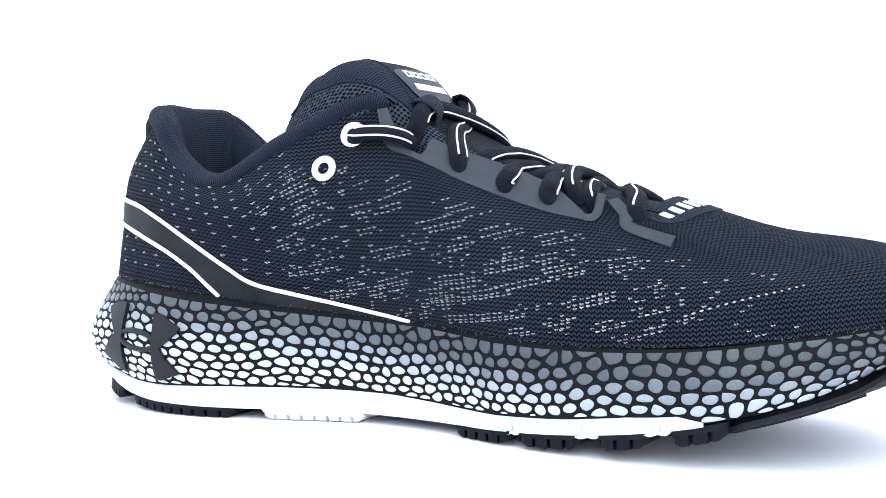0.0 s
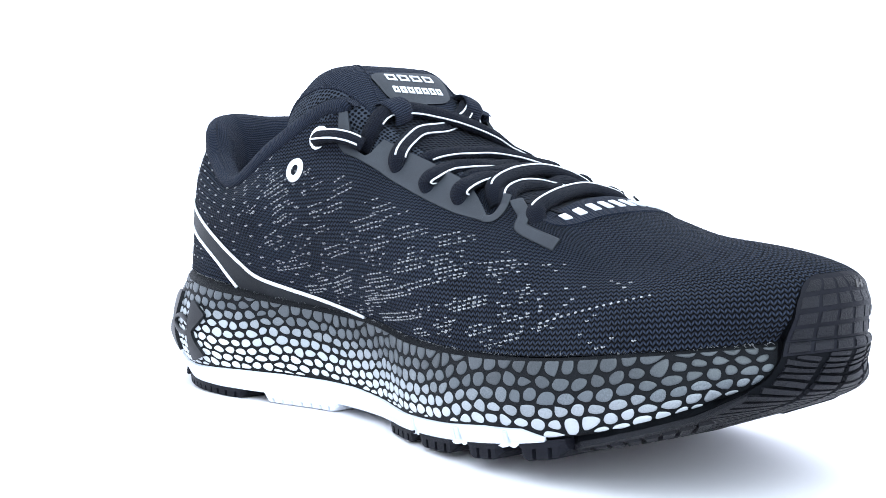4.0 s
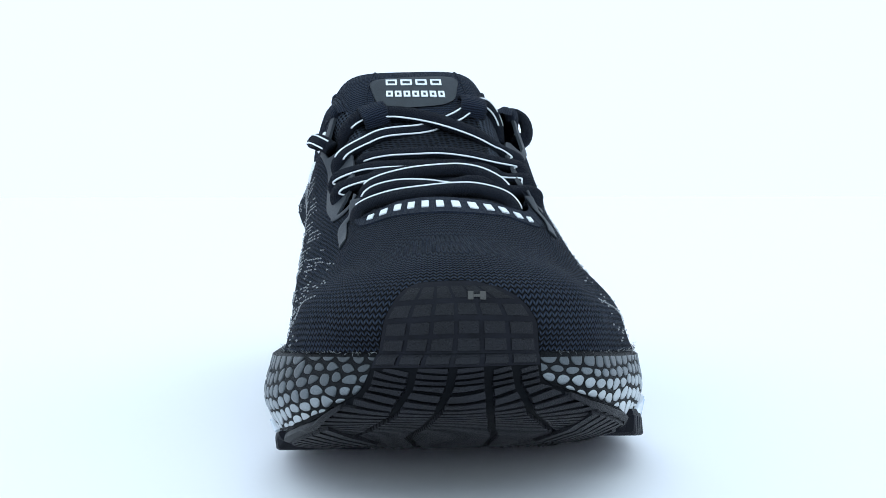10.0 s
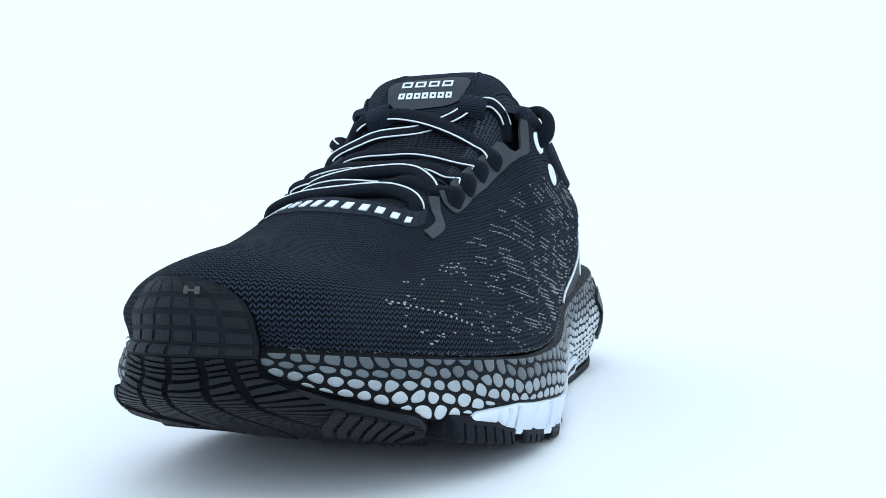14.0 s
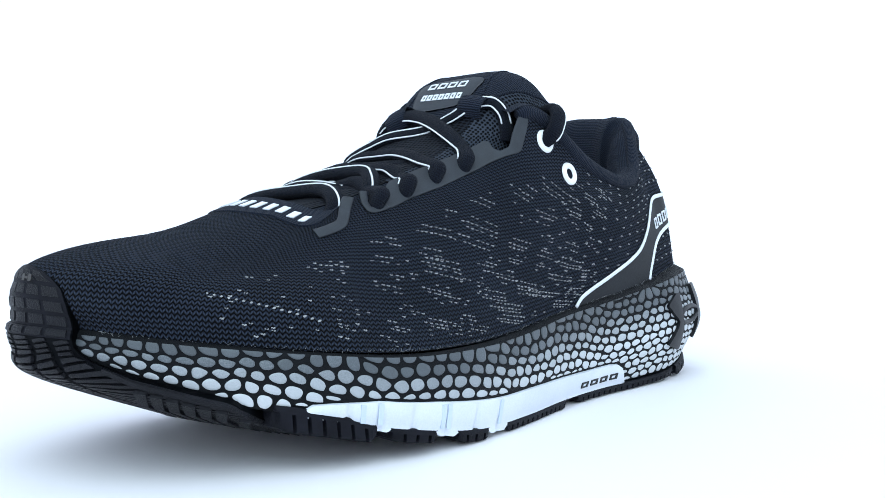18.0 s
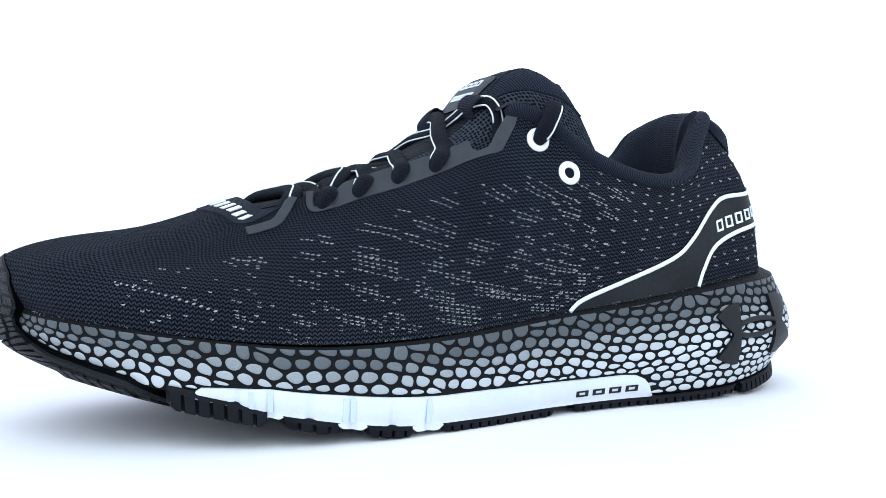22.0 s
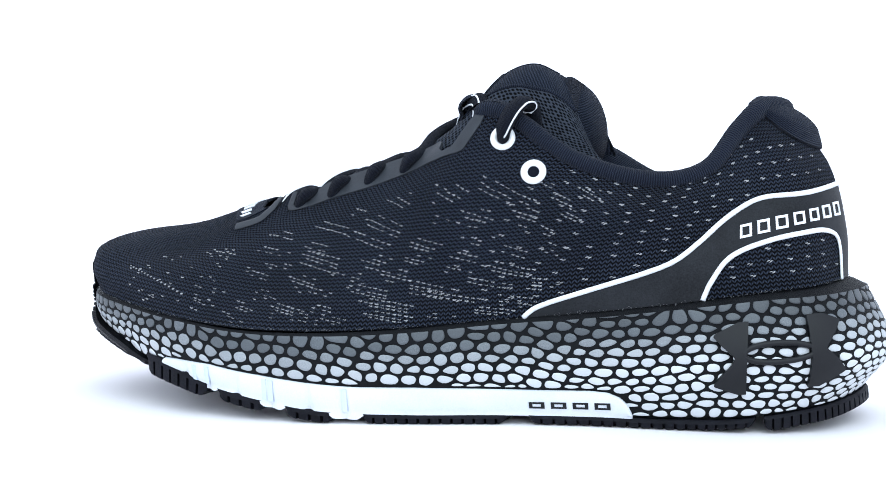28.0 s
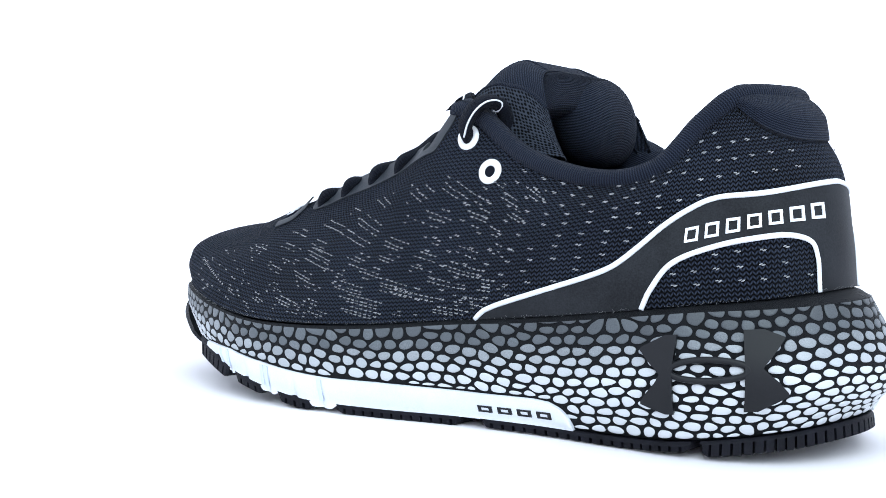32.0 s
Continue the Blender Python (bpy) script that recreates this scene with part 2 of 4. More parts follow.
# the front of the outsole wraps the toe: one smooth surface from under the sole up over the toe box
SOLE_UNDER = np.stack([SOLE_LOW[:, 0] * 0.74, -8 + (SOLE_LOW[:, 1] + 8) * 0.62, np.interp(SOLE_LOW[:, 0] * 0.74, (50, 70, 95, 118, 135), (1.2, 2.3, 6.7, 11.8, 17.2))], 1)
FRONT = [SOLE_UNDER, SOLE_LOW + np.array([0, 0, -1.5]), SOLE_WIDE, FEATHER + np.array([0, 0, 1.0]), UPPER_LOW, UPPER_HIGH, TOPLINE]


class FrontSkin(Skin):
    """The same, with the height counted to the last ring but one; above the feather edge it lies on the upper."""

    def _both(self, s, h):
        h = np.atleast_1d(np.asarray(h, float))
        mix = np.clip((h - 0.53) / 0.09, 0, 1)[:, None]
        return np.clip(h, 0, 1) * 5 / 6, np.clip((h - 0.6) / 0.4, 0, 1) * 2 / 3, mix * mix * (3 - 2 * mix)

    def normal(self, s, h):
        low, high, mix = self._both(s, h)
        n = Skin.normal(self, s, low) * (1 - mix) + upper_skin.normal(s, high) * mix
        return n / np.linalg.norm(n, axis=1, keepdims=True)

    def at(self, s, h, lift=0.0):
        low, high, mix = self._both(s, h)
        hh, ss = np.atleast_1d(np.asarray(h, float)), np.atleast_1d(np.asarray(s, float))
        swell = (1.2 + 3.9 * np.exp(-((ss - 12.1) / 0.75) ** 2)) * np.exp(-((hh - 0.55) / 0.14) ** 2) + 0.6 * np.exp(-((hh - 0.29) / 0.12) ** 2) * np.exp(-((ss - 12.2) / 1.2) ** 2)
        place_ = Skin.at(self, s, low) * (1 - mix) + upper_skin.at(s, high) * mix
        out_ = self.normal(s, h)
        level_ = out_ * np.array((1.0, 1.0, 0.0))
        level_ /= np.maximum(np.linalg.norm(level_, axis=1, keepdims=True), 0.3)
        return place_ + out_ * np.reshape(lift, (-1, 1)) + level_ * swell[:, None]


front_skin = FrontSkin(FRONT, 720, 73)

# ---- building ----
MM = 0.001


def part(name, verts, faces, material, parent, label="", uvs=None, smooth=True):
    """One mesh under a thing or under a part, from places in millimetres."""
    mesh = bpy.data.meshes.new(name)
    mesh.from_pydata([tuple(p) for p in np.asarray(verts, float) * MM], [], [tuple(int(i) for i in f) for f in faces])
    if uvs is not None:
        layer = mesh.uv_layers.new(name="surface")
        loops = np.empty(len(mesh.loops), dtype=np.int32)
        mesh.loops.foreach_get("vertex_index", loops)
        layer.data.foreach_set("uv", np.asarray(uvs, np.float32)[loops].ravel())
    mesh.materials.append(material)
    if smooth:
        mesh.polygons.foreach_set("use_smooth", [True] * len(mesh.polygons))
    mesh.update()
    ob = new(name, mesh)
    if parent is not None:
        ob.parent = parent
    if label:
        tagged(ob, label)
    return ob


def grid_faces(rows, cols, closed=False):
    j, i = np.meshgrid(np.arange(rows - 1), np.arange(cols if closed else cols - 1), indexing="ij")
    a = j * cols + i
    b = j * cols + (i + 1) % cols
    return np.stack([a, b, b + cols, a + cols], -1).reshape(-1, 4)


def surface_uv(grid):
    """Millimetres along the rows and up the columns of a grid of places."""
    du = np.linalg.norm(np.diff(grid, axis=1), axis=2)
    u = np.concatenate([np.zeros((grid.shape[0], 1)), np.cumsum(du, 1)], 1)
    dv = np.linalg.norm(np.diff(grid, axis=0), axis=2)
    v = np.concatenate([np.zeros((1, grid.shape[1])), np.cumsum(dv, 0)], 0)
    mid = grid.shape[0] // 2
    return np.stack([np.broadcast_to(u[mid], u.shape), v], -1).reshape(-1, 2)


def tube(name, path, wide, high, material, parent, label="", up=None, sides=12, caps=True, closed=False):
    """A cord of oval section along a path. wide and high are half sizes; up holds the way its high side faces."""
    path = np.asarray(path, float)
    count = len(path)
    if closed:
        along = np.roll(path, -1, 0) - np.roll(path, 1, 0)
    else:
        along = np.gradient(path, axis=0)
    along /= np.linalg.norm(along, axis=1, keepdims=True)
    up = np.broadcast_to(np.asarray((0, 0, 1.0) if up is None else up, float), path.shape)
    side = np.cross(along, up)
    side /= np.maximum(np.linalg.norm(side, axis=1, keepdims=True), 1e-9)
    top = np.cross(side, along)
    a = np.arange(sides) * 2 * math.pi / sides
    w, h = np.broadcast_to(wide, count), np.broadcast_to(high, count)
    rings = (path[:, None] + side[:, None] * (np.cos(a)[None, :, None] * w[:, None, None])
             + top[:, None] * (np.sin(a)[None, :, None] * h[:, None, None]))
    verts = rings.reshape(-1, 3)
    faces = [tuple(f) for f in grid_faces(count, sides, True)]
    if closed:
        k = (count - 1) * sides
        faces += [(k + i, k + (i + 1) % sides, (i + 1) % sides, i) for i in range(sides)]
    elif caps:
        faces += [tuple(range(sides))[::-1], tuple((count - 1) * sides + i for i in range(sides))]
    run = np.concatenate([[0], np.cumsum(np.linalg.norm(np.diff(path, axis=0), axis=1))])
    girth = a * (float(np.mean(w)) + float(np.mean(h))) / 2
    uv = np.stack(np.broadcast_arrays(girth[None, :], run[:, None]), -1).reshape(-1, 2)
    return part(name, verts, faces, material, parent, label, uv)


def spread(n, a, b):
    return np.linspace(a, b, n)


# ---- the white table sheet that runs on to the horizon ----
GROUND = 200.0
half = GROUND * 1000
floor = part("ground", [(-half, -half, 0), (half, -half, 0), (half, half, 0), (-half, half, 0)], [(0, 1, 2, 3)], paper_white, None, smooth=False)
tagged(floor, "plain white seamless table sheet under the shoe", "ground", kind="structure")

# ---- the shoe ----
shoe = tagged(new("running_shoe"), "black knit running shoe with silver pebbled midsole and laced", "shoe")

# upper; its edge dips in notches beside the lace stays
THROAT = (np.array([0, 6.2, 6.3, 6.34, 6.5, 6.63, 6.77, 6.9, 8.42, 8.47, 8.5, 8.56, 8.75, 8.85, 14.97, 15.2, 15.4, 15.55, 15.6, 15.68, 15.9, 16.3, 17, 17.17, 17.33, 17.45, 17.67, 17.72, 17.8, 24]),
          np.array([1, 1, 0.95, 0.9, 0.9, 0.925, 0.975, 1, 1, 0.97, 0.9, 0.9, 0.97, 1, 1, 0.93, 0.86, 0.83, 0.85, 0.97, 0.985, 1, 1, 0.95, 0.9, 0.875, 0.875, 0.9, 1, 1]))
cols = 720
hs = spread(41, 0, 1)
throat = np.interp(spread(cols + 1, 0, STATIONS)[:-1], *THROAT)
grid = np.stack([upper_skin.at(spread(cols + 1, 0, STATIONS)[:-1], throat * h) for h in hs])
closed = np.concatenate([grid, grid[:, :1]], 1)
uv = surface_uv(closed)
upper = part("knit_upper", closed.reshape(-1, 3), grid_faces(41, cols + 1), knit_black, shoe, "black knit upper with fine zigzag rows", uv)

# midsole
cols = 720
hs = spread(17, 0, 1)
wall = np.stack([sole_skin.at(spread(cols + 1, 0, STATIONS)[:-1], np.full(cols, h)) for h in hs])
inner = upper_skin.at(spread(cols + 1, 0, STATIONS)[:-1], np.zeros(cols), -1.5)
mid = (wall[-1] + inner) / 2 + np.array([0, 0, 0.5])
rows_ = np.concatenate([wall, mid[None], inner[None]])
floor_in = wall[0] * 0.86 + np.array([0, -10.0, 0]) * 0.14
floor_in[:, 2] = wall[0][:, 2] - 0.3
rows_ = np.concatenate([floor_in[None], rows_])
faces = [tuple(f) for f in grid_faces(len(rows_), cols, True)] + [tuple(range(cols))[::-1]]
midsole = part("midsole", rows_.reshape(-1, 3), faces, foam_dark, shoe, "dark grey textured foam midsole", None)

# ---- sole ----
def chart(text):
    """Pairs 'place value' to two rising lists."""
    pairs = np.array([[float(q) for q in p.split()] for p in text.split(",")])
    return pairs[:, 0], pairs[:, 1]


def skin_sheet(name, skin, s_values, low, high, rows, lift, thick, material, parent, label=""):
    """A layer laid on a skin between two height lines, closed at its rim."""
    grid = np.stack([skin.at(s_values, low + (high - low) * k, lift) for k in spread(rows, 0, 1)])
    under = np.stack([skin.at(s_values, low + (high - low) * k, lift - thick) for k in spread(rows, 0, 1)])
    r, c = grid.shape[:2]
    k = r * c
    rim = ([j * c for j in range(r)] + [(r - 1) * c + i for i in range(1, c)]
           + [j * c + c - 1 for j in range(r - 2, -1, -1)] + [i for i in range(c - 2, 0, -1)])
    base = grid_faces(r, c)
    faces = [tuple(f) for f in base] + [tuple(f[::-1] + k) for f in base]
    faces += [(b, a, a + k, b + k) for a, b in zip(rim, rim[1:] + rim[:1])]
    uv = surface_uv(grid)
    ob = part(name, np.vstack([grid.reshape(-1, 3), under.reshape(-1, 3)]), faces, material, parent, label, np.vstack([uv, uv]))
    sharpen(ob, 50)
    return ob


def sharpen(ob, degrees):
    """Marks the edges that turn more than this as sharp."""
    bm = bmesh.new()
    bm.from_mesh(ob.data)
    for e in bm.edges:
        if len(e.link_faces) == 2 and e.calc_face_angle(0) > radians(degrees):
            e.smooth = False
    bm.to_mesh(ob.data)
    bm.free()


# white foam strips low on the side walls, with tabs that reach down between the outsole pads
OUTER_TOP = chart("3.5 0.02, 3.55 0.13, 3.62 0.2, 3.75 0.255, 3.95 0.275, 4.5 0.28, 5.2 0.3, 5.9 0.325, 6.5 0.325, 7.1 0.345, 7.7 0.37, 8.4 0.36, 8.9 0.25, 9.12 0.19, 9.24 0.04")
OUTER_DROP = chart("3.5 0, 6.2 0.2, 6.47 0.5, 6.55 2.2, 6.82 2.2, 6.9 0.4, 7.36 0.4, 7.44 2, 7.66 2, 7.74 0.3, 8.26 0.3, 8.32 1.6, 8.5 1.6, 8.58 0, 9.24 0")
INNER_TOP = chart("14.85 0.03, 15.1 0.17, 15.6 0.2, 16.3 0.175, 17.1 0.175, 17.7 0.2, 18.5 0.25, 19.2 0.25, 19.8 0.25, 20.5 0.225, 21.3 0.18, 22.0 0.16, 22.6 0.2, 23.2 0.26, 23.45 0.12, 23.5 0.03")
INNER_DROP = chart("14.85 0, 15.14 0, 15.2 1.1, 15.38 1.1, 15.44 0.4, 15.88 0.4, 15.94 1.2, 16.12 1.2, 16.18 0.4, 16.78 0.4, 16.84 1.1, 16.95 1.1, 17.0 0.4, 18.8 0.3, 23.5 0")


def wall_strip(top, drop, a, b, creases, label):
    s = spread(int((b - a) * 40), a, b)
    high = np.interp(s, *top)
    dent = sum(np.exp(-((s - q) / 0.035) ** 2) for q in creases) * 0.85
    rows = [sole_skin.at(s, np.zeros_like(s), 1.0 - dent) - np.outer(np.interp(s, *drop) + 0.3, (0, 0, 1.0))]
    rows += [sole_skin.at(s, high * k, 1.0 + 0.5 * math.sin(k * math.pi) - dent * (1 - k ** 4)) for k in spread(9, 0, 1)]
    back = [sole_skin.at(s, high, -0.4), sole_skin.at(s, np.zeros_like(s), -3.0) - np.outer(np.interp(s, *drop) + 0.3, (0, 0, 1.0))]
    grid = np.stack(rows + back)
    r, c = grid.shape[:2]
    base = [tuple(f) for f in grid_faces(r, c)]
    base += [(0 * c + i, (r - 1) * c + i, (r - 1) * c + i + 1, i + 1) for i in range(c - 1)]
    base += [tuple(j * c for j in range(r)), tuple(j * c + c - 1 for j in range(r))[::-1]]
    ob = part("sidewall_strip", grid.reshape(-1, 3), base, foam_white, shoe, label)
    sharpen(ob, 40)
    return ob


outer_strip = wall_strip(OUTER_TOP, OUTER_DROP, 3.5, 9.24, (6.68, 7.1, 7.55, 8.0, 8.41, 8.75), "white foam strip with tabs low on the side wall")
inner_strip = wall_strip(INNER_TOP, INNER_DROP, 14.85, 23.5, (15.3, 16.03, 16.9), "white foam strip with tabs low on the side wall")


# thin pale strips where the foam strips flex: crease shade put into the colour
for strip, top, places_ in ((outer_strip, OUTER_TOP, (6.68, 7.55, 7.63, 8.41, 8.6)), (inner_strip, INNER_TOP, (15.3, 16.03, 16.1, 16.9))):
    for q in places_:
        high_ = float(np.interp(q, *top)) * 0.93
        skin_sheet("flex_crease_shade", sole_skin, spread(5, q - 0.028, q + 0.028), np.full(5, 0.01), np.full(5, high_), 8, 1.58, 0.5, foam_shade, strip, "pale grey strip for the shade of a flex crease")


def pad(a, b, deep, material, label, reach=24.0, pitch=4.3, flare=0.0, slots=0.55, climb=None):
    """An outsole pad under the edge of the midsole, its rim cut into teeth."""
    span = float(np.linalg.norm(np.diff(sole_skin.at(spread(40, a, b), np.zeros(40)), axis=0), axis=1).sum())
    teeth = max(2, int(span / pitch))
    s, cut = [], []
    for k in range(teeth):
        for f, c in ((0.0, 0), (0.4, 0), (0.74, 0), (0.76, 1), (0.98, 1)):
            s.append(a + (b - a) * (k + f) / teeth)
            cut.append(c)
    s, cut = np.array(s), np.array(cut, float)
    ends = (1 - np.minimum(np.minimum((s - a), (b - s)) / 0.11, 1.0)) ** 2
    edge = sole_skin.at(s, np.zeros_like(s))
    middle = np.stack([np.clip(edge[:, 0], -112, 118), np.interp(edge[:, 0], (-140, 60, 160), (-21, -6, -9)), edge[:, 2]], 1)
    inward = middle - edge
    inward /= np.linalg.norm(inward, axis=1, keepdims=True)
    low = np.maximum(edge[:, 2] - deep, 0.0)
    rise = np.array([0, 0, 1.0])
    outer_top = sole_skin.at(s, np.interp(s, *climb) if climb else np.zeros_like(s)) - rise * 0.35 - inward * 0.7
    foot = edge - inward * (0.8 + flare) + inward * (ends * 1.6)[:, None]
    foot[:, 2] = low + ends * 2.2
    slot = inward * (cut * 2.2)[:, None]

    def between(k_, out):
        return outer_top * (1 - k_) + foot * k_ - inward * out

    groove = foot + inward * 5.5
    groove[:, 2] = low + cut * 1.2 + ends * 2.0
    inner_low = edge + inward * reach
    inner_low[:, 2] = low + 0.2
    inner_top = edge + inward * reach + rise * 0.5
    grid = np.stack([inner_top, outer_top, between(0.12, 0.45), between(slots - 0.04, 0.6), between(slots, 0.6) + slot, between(0.9, 0.3) + slot, foot + slot + inward * 0.5, groove, inner_low, inner_top])
    r, c = grid.shape[:2]
    faces = [tuple(f[::-1]) for f in grid_faces(r, c)] + [tuple(j * c for j in range(r - 1)), tuple(j * c + c - 1 for j in range(r - 1))[::-1]]
    return part("outsole_pad", grid.reshape(-1, 3), faces, material, shoe, label, smooth=False)


PAD_CLIMB = chart("8.4 0, 8.62 0.03, 8.8 0.1, 9.3 0.14, 9.5 0.13")
for a, b, deep in ((8.45, 9.5, 5.4), (7.66, 8.3, 4.8), (6.82, 7.4, 4.6), (4.9, 6.5, 4.0), (1.95, 4.65, 3.6)):
    front = a > 8.4
    pad(a, b, deep, rubber_black, "black rubber pad with a toothed rim", flare=1.4 if front else 0.0, slots=0.32 if front else 0.45, pitch=4.3 if b > 7 else 3.6, climb=PAD_CLIMB if front else None)
for a, b, deep in ((20.43, 22.2, 4.4), (16.93, 17.67, 4.6), (16.13, 16.82, 5.0), (15.4, 15.92, 5.4), (14.62, 15.16, 5.6)):
    pad(a, b, deep, rubber_black, "black rubber pad with a toothed rim", slots=0.4)
pad(18.9, 20.1, 4.2, foam_white, "white pad with a toothed rim")
pad(22.45, 25.85, 5.2, rubber_black, "black rubber heel pad with a toothed rim", 20.0, 3.0, flare=0.9, slots=0.25)

# toe guard: rubber that runs from under the toe up over the toe box, cut into blocks
GUARD_LEFT = chart("0 9.6, 0.1 9.65, 0.2 9.7, 0.25 9.85, 0.3 10.83, 0.35 11.23, 0.417 11.4, 0.517 11.43, 0.65 11.42, 0.75 11.43, 0.83 11.5, 0.875 11.58, 0.905 11.68, 0.925 11.82, 0.935 11.98")
GUARD_RIGHT = chart("0 14.6, 0.1 14.6, 0.2 14.5, 0.25 13.45, 0.333 12.97, 0.383 12.84, 0.483 12.77, 0.65 12.74, 0.78 12.69, 0.84 12.64, 0.88 12.62, 0.905 12.58, 0.925 12.51, 0.935 12.4")
GUARD_TOP = 0.935
line = front_skin.at(np.full(400, 12.05), spread(400, 0, GUARD_TOP))
run = np.concatenate([[0], np.cumsum(np.linalg.norm(np.diff(line, axis=0), axis=1))])
row_count = int(run[-1] / 1.6)
guard_h = np.interp(spread(row_count, 0, run[-1]), run, spread(400, 0, GUARD_TOP))
base_grid = np.stack([front_skin.at(spread(61, np.interp(h, *GUARD_LEFT), np.interp(h, *GUARD_RIGHT)), np.full(61, h), 0.05 + 0.25 * max(0.0, min(1.0, (h - 0.6) / 0.2))) for h in guard_h])
back_grid = np.stack([front_skin.at(spread(61, np.interp(h, *GUARD_LEFT), np.interp(h, *GUARD_RIGHT)), np.full(61, h), -3.5) for h in guard_h])
r, c = base_grid.shape[:2]
k = r * c
rim = ([j * c for j in range(r)] + [(r - 1) * c + i for i in range(1, c)] + [j * c + c - 1 for j in range(r - 2, -1, -1)] + [i for i in range(c - 2, 0, -1)])
faces = [tuple(f) for f in grid_faces(r, c)] + [(b, a, a + k, b + k) for a, b in zip(rim, rim[1:] + rim[:1])]
toe_guard = part("toe_guard", np.vstack([base_grid.reshape(-1, 3), back_grid.reshape(-1, 3)]), faces, rubber_groove_shade, shoe, "black rubber toe guard cut into tread blocks")


GROOVES = [chart("0.1 10.57, 0.167 11.17, 0.233 11.43, 0.35 11.57, 0.483 11.63, 0.617 11.67, 0.767 11.7, 0.96 11.75"),
           chart("0.1 11.6, 0.15 11.7, 0.233 11.77, 0.35 11.8, 0.483 11.83, 0.617 11.87, 0.767 11.9, 0.96 11.92"),
           chart("0.1 12.57, 0.167 12.33, 0.233 12.2, 0.35 12.1, 0.483 12.08, 0.617 12.1, 0.767 12.11, 0.96 12.12"),
           chart("0.1 13.63, 0.167 12.9, 0.233 12.57, 0.35 12.42, 0.483 12.37, 0.617 12.36, 0.767 12.36, 0.96 12.34")]


def guard_slab(low_s, low_h, high_s, high_h, high):
    """A low slab with slanted sides between two lines of (station, height) places, of equal count."""
    n = len(low_s)
    rings = []
    for lift, pinch in ((0.0, 0.0), (high, 1.0)):
        for k_ in (0.0, 0.5, 1.0):
            f_ = k_ + pinch * (0.09 if k_ == 0 else -0.09 if k_ == 1 else 0)
            s_ = low_s * (1 - f_) + high_s * f_
            h_ = low_h * (1 - f_) + high_h * f_
            t_ = spread(n, 0.01 * pinch * 2, 1 - 0.01 * pinch * 2)
            s_, h_ = np.interp(t_, spread(n, 0, 1), s_), np.interp(t_, spread(n, 0, 1), h_)
            rings.append(front_skin.at(s_, h_, lift))
    v = np.concatenate(rings)
    top = 3 * n
    f = [tuple(q + top) for q in grid_faces(3, n)]
    loop = [0, n, 2 * n] + [2 * n + i for i in range(1, n)] + [2 * n - 1, n - 1] + [i for i in range(n - 2, 0, -1)]
    f += [(b, a, a + top, b + top) for a, b in zip(loop, loop[1:] + loop[:1])]
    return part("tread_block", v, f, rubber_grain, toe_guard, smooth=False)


# the sweep of the ribs: arcs round a place under the ball of the toe, which climb the front wall
SWEEP_S, SWEEP_H = spread(241, 9.5, 14.7), spread(161, 0.0, 0.7)
SWEEP = np.stack([front_skin.at(np.full(161, s_), SWEEP_H) for s_ in SWEEP_S])
SWEEP = np.hypot(SWEEP[..., 0] - 113.0, SWEEP[..., 1] + 9.0) + SWEEP[..., 2]
SWEEP = np.maximum.accumulate(SWEEP + SWEEP_H * 0.01, axis=1)
WALL_TOP = 0.5


def edge_at(s_):
    """How high the guard reaches at a station."""
    left = np.interp(s_, GUARD_LEFT[1][:8], GUARD_LEFT[0][:8], left=0.0, right=1.0)
    right = np.interp(s_, GUARD_RIGHT[1][:7][::-1], GUARD_RIGHT[0][:7][::-1], left=1.0, right=0.0)
    return np.minimum(left, right)


def height_on(s_, level):
    """The height at which a sweep line passes each station."""
    out = []
    for q in np.atleast_1d(s_):
        k_ = min(max((q - 9.5) / 5.2 * 240, 0), 239.999)
        i_, f_ = int(k_), k_ - int(k_)
        out.append(np.interp(level, SWEEP[i_] * (1 - f_) + SWEEP[i_ + 1] * f_, SWEEP_H))
    return np.array(out)


def column_edge(groove_, level, start):
    """Where a groove crosses a sweep line."""
    s_ = start
    for _ in range(14):
        s_ = 0.5 * s_ + 0.5 * float(np.interp(height_on(s_, level)[0], *groove_))
    return s_


